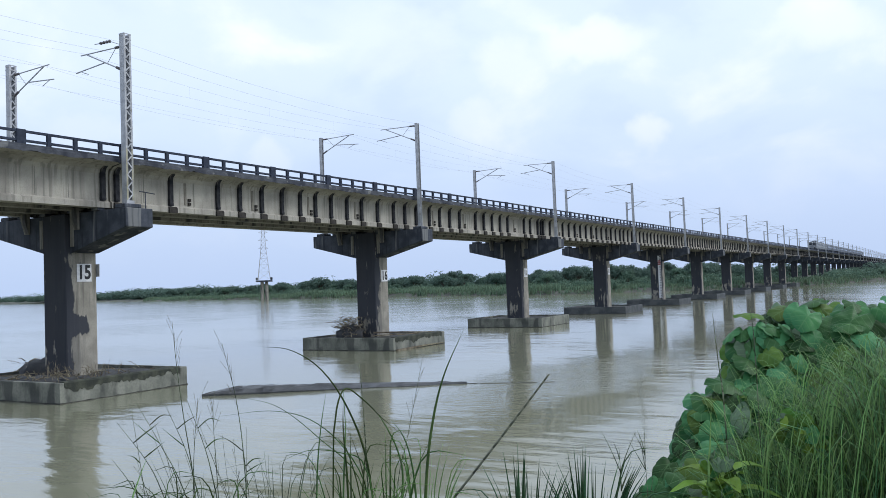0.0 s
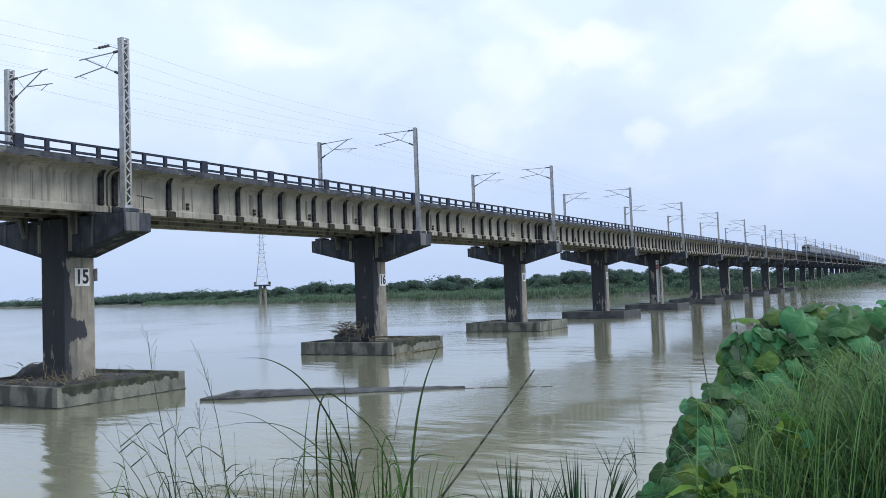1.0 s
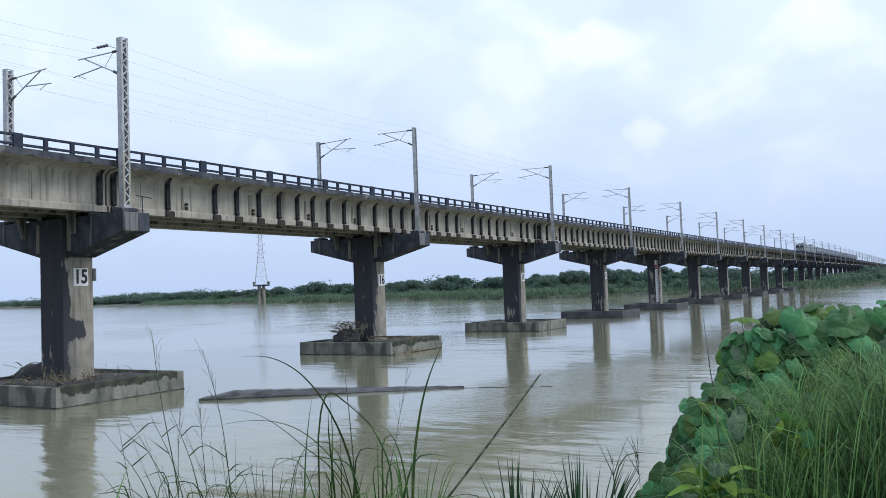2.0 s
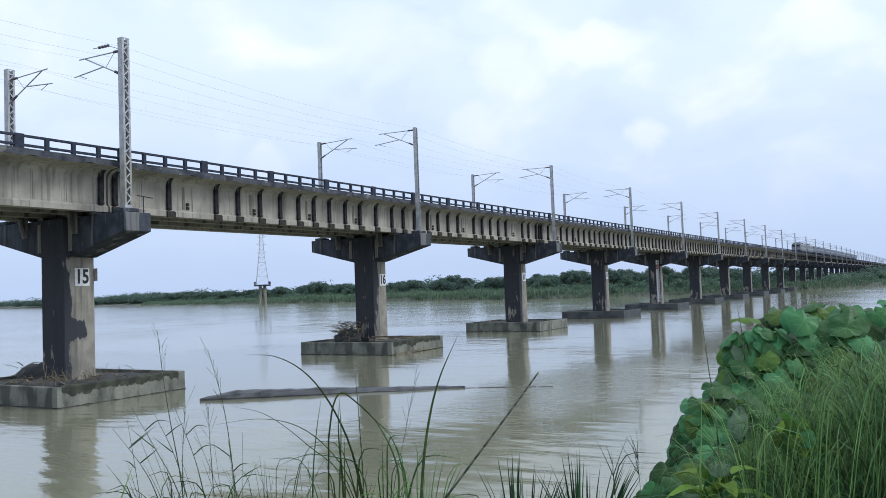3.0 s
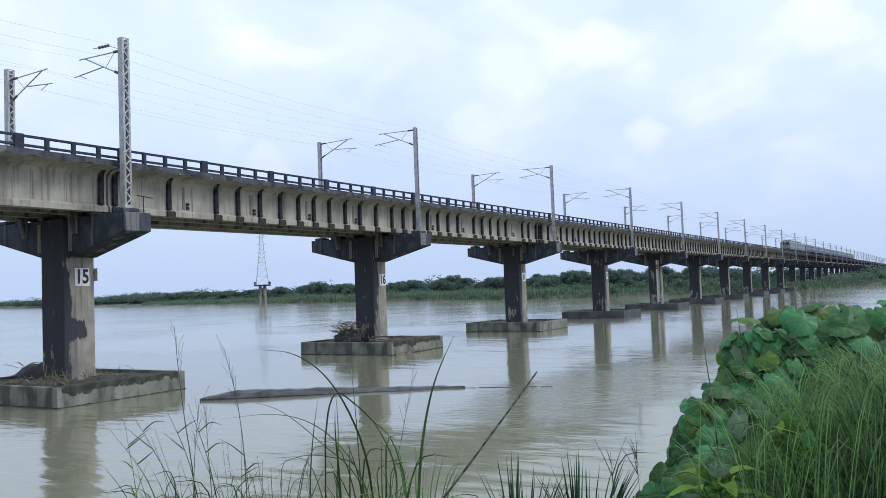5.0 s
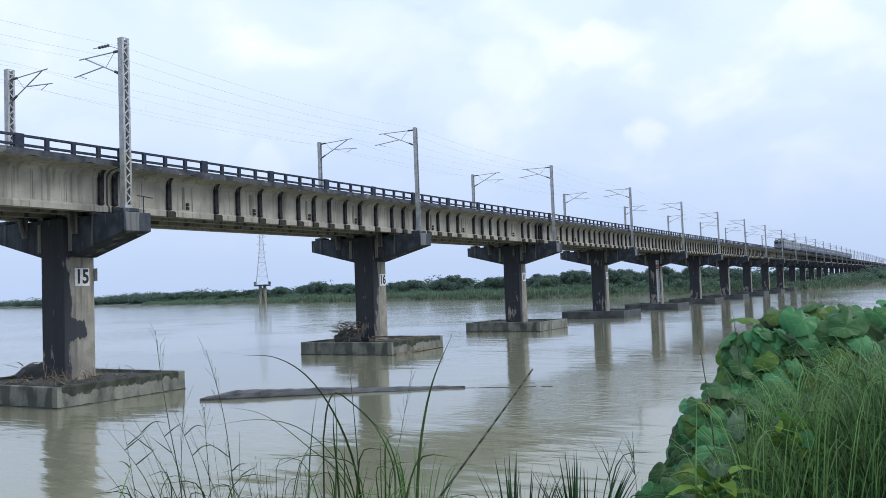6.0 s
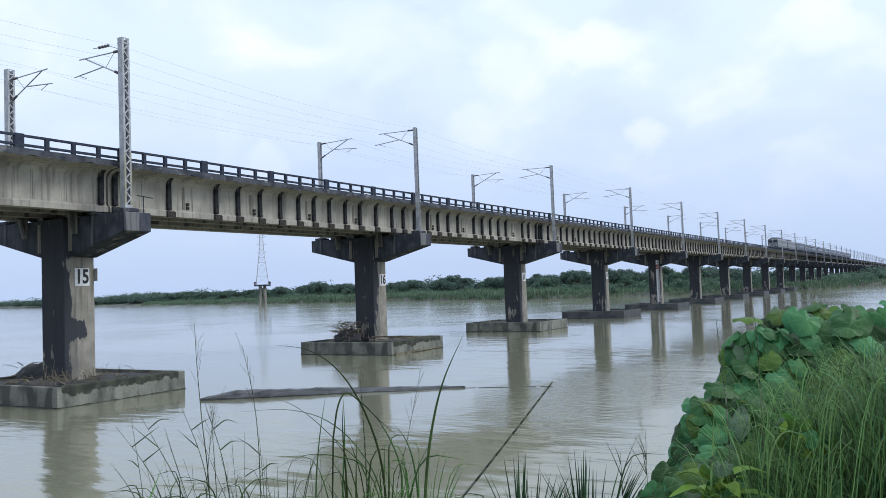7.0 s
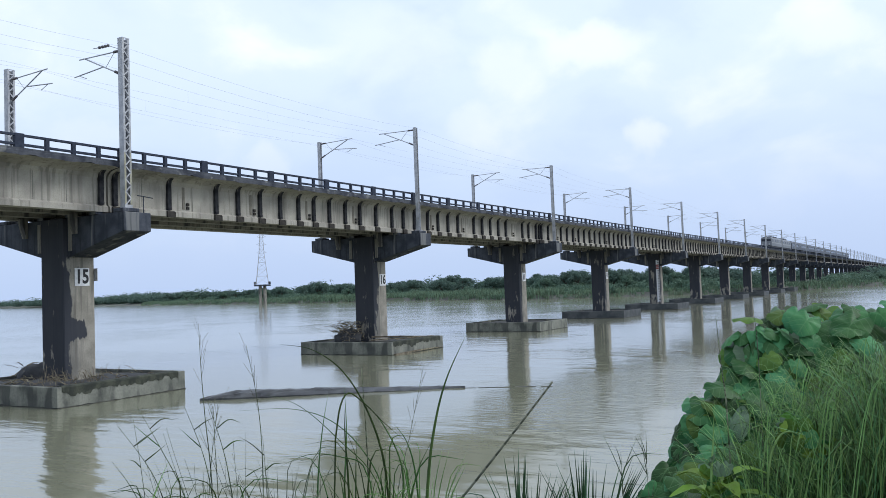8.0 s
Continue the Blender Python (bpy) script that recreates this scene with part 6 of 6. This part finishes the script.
def build_grass_bank():
    """A tangle of fine grass before the shrub, with longer pale blades arching over it."""
    rng = random.Random(33)

    def strand(cards, root, top, way, reach, droop, width, n=7):
        """One bending blade: up from its root, over, and down again by droop."""
        h = top - root.z
        cv = spline([root, root + Vector((0, 0, h * 0.72)) + way * reach * 0.18, root + Vector((0, 0, h)) + way * reach * 0.55, root + Vector((0, 0, h - droop)) + way * reach], n)
        side = (way.cross(Vector((0, 0, 1))) + BR * 0.7 + Vector((0, 0, 0.3))).normalized()
        i = len(cards.v)
        for j, q in enumerate(cv):
            e = side * width * (1 - 0.92 * (j / n) ** 2)
            cards.v += [q - e, q + e]
            if j:
                cards.f.append((i + 2 * j - 2, i + 2 * j - 1, i + 2 * j + 1, i + 2 * j))
    c, pale = Cards(), Cards()
    for k in range(4600):
        d = rng.uniform(2.7, 4.1)
        u = (0.325 + 0.31 * rng.random() ** 0.72) * d + rng.uniform(-0.05, 0.05)
        edge = max(-0.2, (u / d - 0.35) / 0.28)
        a = rng.uniform(0, 6.28)
        top = 4.62 + 0.50 * min(1, edge * 1.5) - 0.55 * rng.random() ** 1.6 + 0.14 * noise.noise((u * 4, d * 4, 1))
        strand(c, spot(u, d) - Vector((0, 0, 0.03)), top, BR * math.cos(a) + BF * math.sin(a) * 0.7, rng.uniform(0.08, 0.65), rng.uniform(0.0, 0.40), rng.uniform(0.0014, 0.0040), 7)
    for k in range(520):
        d = rng.uniform(2.6, 3.8)
        u = rng.uniform(0.345, 0.63) * d
        top = rng.uniform(4.58, 5.02) + 0.24 * min(1, (u / d - 0.34) / 0.2)
        strand(pale, spot(u, d), top, BR * rng.choice((-1, 1)) + BF * rng.uniform(-.4, .4), rng.uniform(0.05, 0.40), rng.uniform(0.0, 0.26), rng.uniform(0.0013, 0.0032), 12)
    for k in range(130):
        d = rng.uniform(3.0, 3.9)
        u = rng.uniform(0.40, 0.63) * d
        strand(pale, spot(u, d), rng.uniform(4.85, 5.12), BR * rng.choice((-1, 1)) + BF * rng.uniform(-.4, .2), rng.uniform(0.10, 0.34), rng.uniform(0.04, 0.24), rng.uniform(0.0022, 0.0046), 14)
    pivot = spot(1.45, 3.2)
    for cards, name, mat, label, share in ((pale, "pale_bank_grass", PALE, "thin pale grass arching through the green", 0.22), (c, "bank_grass", MEADOW, "dense fine green grass on the near bank", 0.15)):
        cards.v = [p - pivot for p in cards.v]
        ob = tagged(new(name, cards.mesh(name, mat)), label, "grass", kind="stuff")
        ob.matrix_basis = Matrix.Translation(pivot)
        swaying.append((ob, Matrix.Translation(pivot), 2, share, 0.2))
    for k in range(7):
        u, d = 1.14 + 0.1 * k, 2.85 + 0.12 * (k % 4)
        build_tuft("grass_tuft", "arching pale green grass tuft before the shrub", u, d, 12, 0.24, 4.60 + 0.03 * k, 4.93 + 0.03 * k, 0.0038, PALE if k % 2 else BLADE, 2, rng, droop=0.9)


def build_lean_stems():
    """Straight thin stems leaning together on the bank."""
    rng = random.Random(77)
    for k in range(20):
        u, d = rng.uniform(-1.0, -0.45), rng.uniform(2.7, 3.3)
        rest = bank_pose(u, d)
        t = thing("slender_grass", "thin straight leaning grass stem on the near bank", "grass", rest, group="tall bank grasses")
        top = rng.uniform(4.78, 5.0) - rest.translation.z
        lean = rng.uniform(-0.34, 0.02)
        curve = spline([(0, 0, 0), (lean * 0.35, 0.02, top * 0.6), (lean, 0.05, top)], 14)
        part("stalk", stem_mesh("stalk", curve, 0.0023, STRAW), None, t)
        if k % 3 == 0:
            part("seed_head", head_mesh(curve, rng, 0.045, 6), None, t, "fine grey seed head")
        p = curve[rng.randint(8, 12)]
        s, l = rng.choice((-1, 1)), rng.uniform(0.05, 0.1)
        part("side_leaf", blade_mesh("side_leaf", spline([p, p + Vector((s * l * .5, 0, l * .3)), p + Vector((s * l, 0, l * .5))], 6), 0.0028, BLADE, 0.8), None, t)
        swaying.append((t, rest, k % 2, rng.uniform(.6, 1.0), rng.uniform(0, .3)))


def build_climber():
    """A small-leaved creeper threading through the grass before the shrub."""
    rng = random.Random(52)
    rest = bank_pose(1.22, 3.25)
    t = thing("creeper", "thin creeper with small round yellow-green leaves among the grass", "creeper", rest)
    z0 = rest.translation.z
    shapes = [leaf_shape(rng, q, m) for q, m in ((0.045, LEAF_BRIGHT), (0.055, LEAF_BRIGHT), (0.05, LEAF_PALE), (0.065, LEAF), (0.04, LIME))]
    for k in range(7):
        x0, x1 = rng.uniform(-0.3, 0.35), rng.uniform(-0.3, 0.5)
        top = rng.uniform(4.7, 5.0) - z0
        curve = spline([(x0, 0, 0), (x0 + rng.uniform(-.1, .1), -0.15, top * 0.6), ((x0 + x1) / 2, -0.28, top * 0.92), (x1, -0.30, top)], 16)
        part("stem", stem_mesh("stem", curve, 0.003, VINE), None, t)
        for p in curve[8:]:
            for j in range(2):
                m = Matrix.Translation(p + Vector((rng.uniform(-.04, .04), rng.uniform(-.04, .02), rng.uniform(-.03, .04)))) @ pose(0, 0, 0, rng.uniform(-50, 40), rng.uniform(-60, 60), 180 + rng.uniform(-50, 50))
                part("leaf", rng.choice(shapes), None, t, at=m)
    swaying.append((t, rest, 2, 0.2, 0.1))


build_climber()
build_tall_grasses()
build_lean_stems()
build_tufts()
build_bush()
build_grass_bank()


# ---- what moves ----
# how far wind bends the grasses: seconds, then degrees for three rows of plants
WIND = [
    (0.0, 0.4, 0.6, 0.5), (0.2, -1.2, -0.6, -0.5), (0.4, -1.1, -1.0, -0.7), (0.8, -1.2, -1.6, -0.9), (1.0, -2.6, -1.5, -1.3), (1.2, -2.8, -0.9, -0.4), (1.5, -3.4, -0.8, -1.0), (1.7, -2.8, -2.0, -0.8),
    (2.2, -1.4, -0.2, -0.2), (2.8, -0.7, 0.4, -0.3), (3.2, -1.8, 0.0, -1.1), (3.5, 0.9, 0.8, 0.9), (3.8, -0.8, 0.6, 0.4), (4.0, 0.8, 0.5, 0.2), (4.2, 1.5, 0.5, -0.3), (4.5, -1.6, 0.4, -0.3), (4.7, 1.5, 0.1, -0.7),
    (5.2, 0.4, -0.4, -1.0), (5.8, 0.0, -0.6, -1.8), (6.0, -1.5, -0.5, -1.5), (6.3, 1.2, 0.3, 1.5), (6.5, 2.4, 0.1, -0.1), (7.0, 3.4, 0.8, 1.2), (7.2, 4.0, -0.6, -0.4), (7.5, 0.5, -1.9, -0.8), (7.8, -0.5, 0.2, 0.8), (8.0, 3.9, 1.1, 1.2)]


def motions():
    # the train rolls towards the camera's end of the bridge, easing off a little
    for ob, gap in train:
        walk(ob, [(t, pose(TRACK_X, 232.6 + gap + 12.3 * (8 - t) + 0.19 * (8 - t) ** 2, RAIL_Z)) for t in (0.0, 2.0, 4.0, 6.0, 8.0)])
    # the river slides past, away from the piers' upstream side
    walk(water, [(t, pose(0.55 * t, -0.12 * t, 0)) for t in (0.0, 4.0, 8.0)])
    for ob, rest, row, share, lag in swaying:
        rows = []
        for k, w in enumerate(WIND):
            v = w[1 + row] - WIND[11][1 + row]
            if lag and k:
                v = v * (1 - lag) + (WIND[k - 1][1 + row] - WIND[11][1 + row]) * lag
            rows.append((w[0], rest @ pose(0, 0, 0, 0.35 * share * v, share * v, 0)))
        walk(ob, rows)


motions()
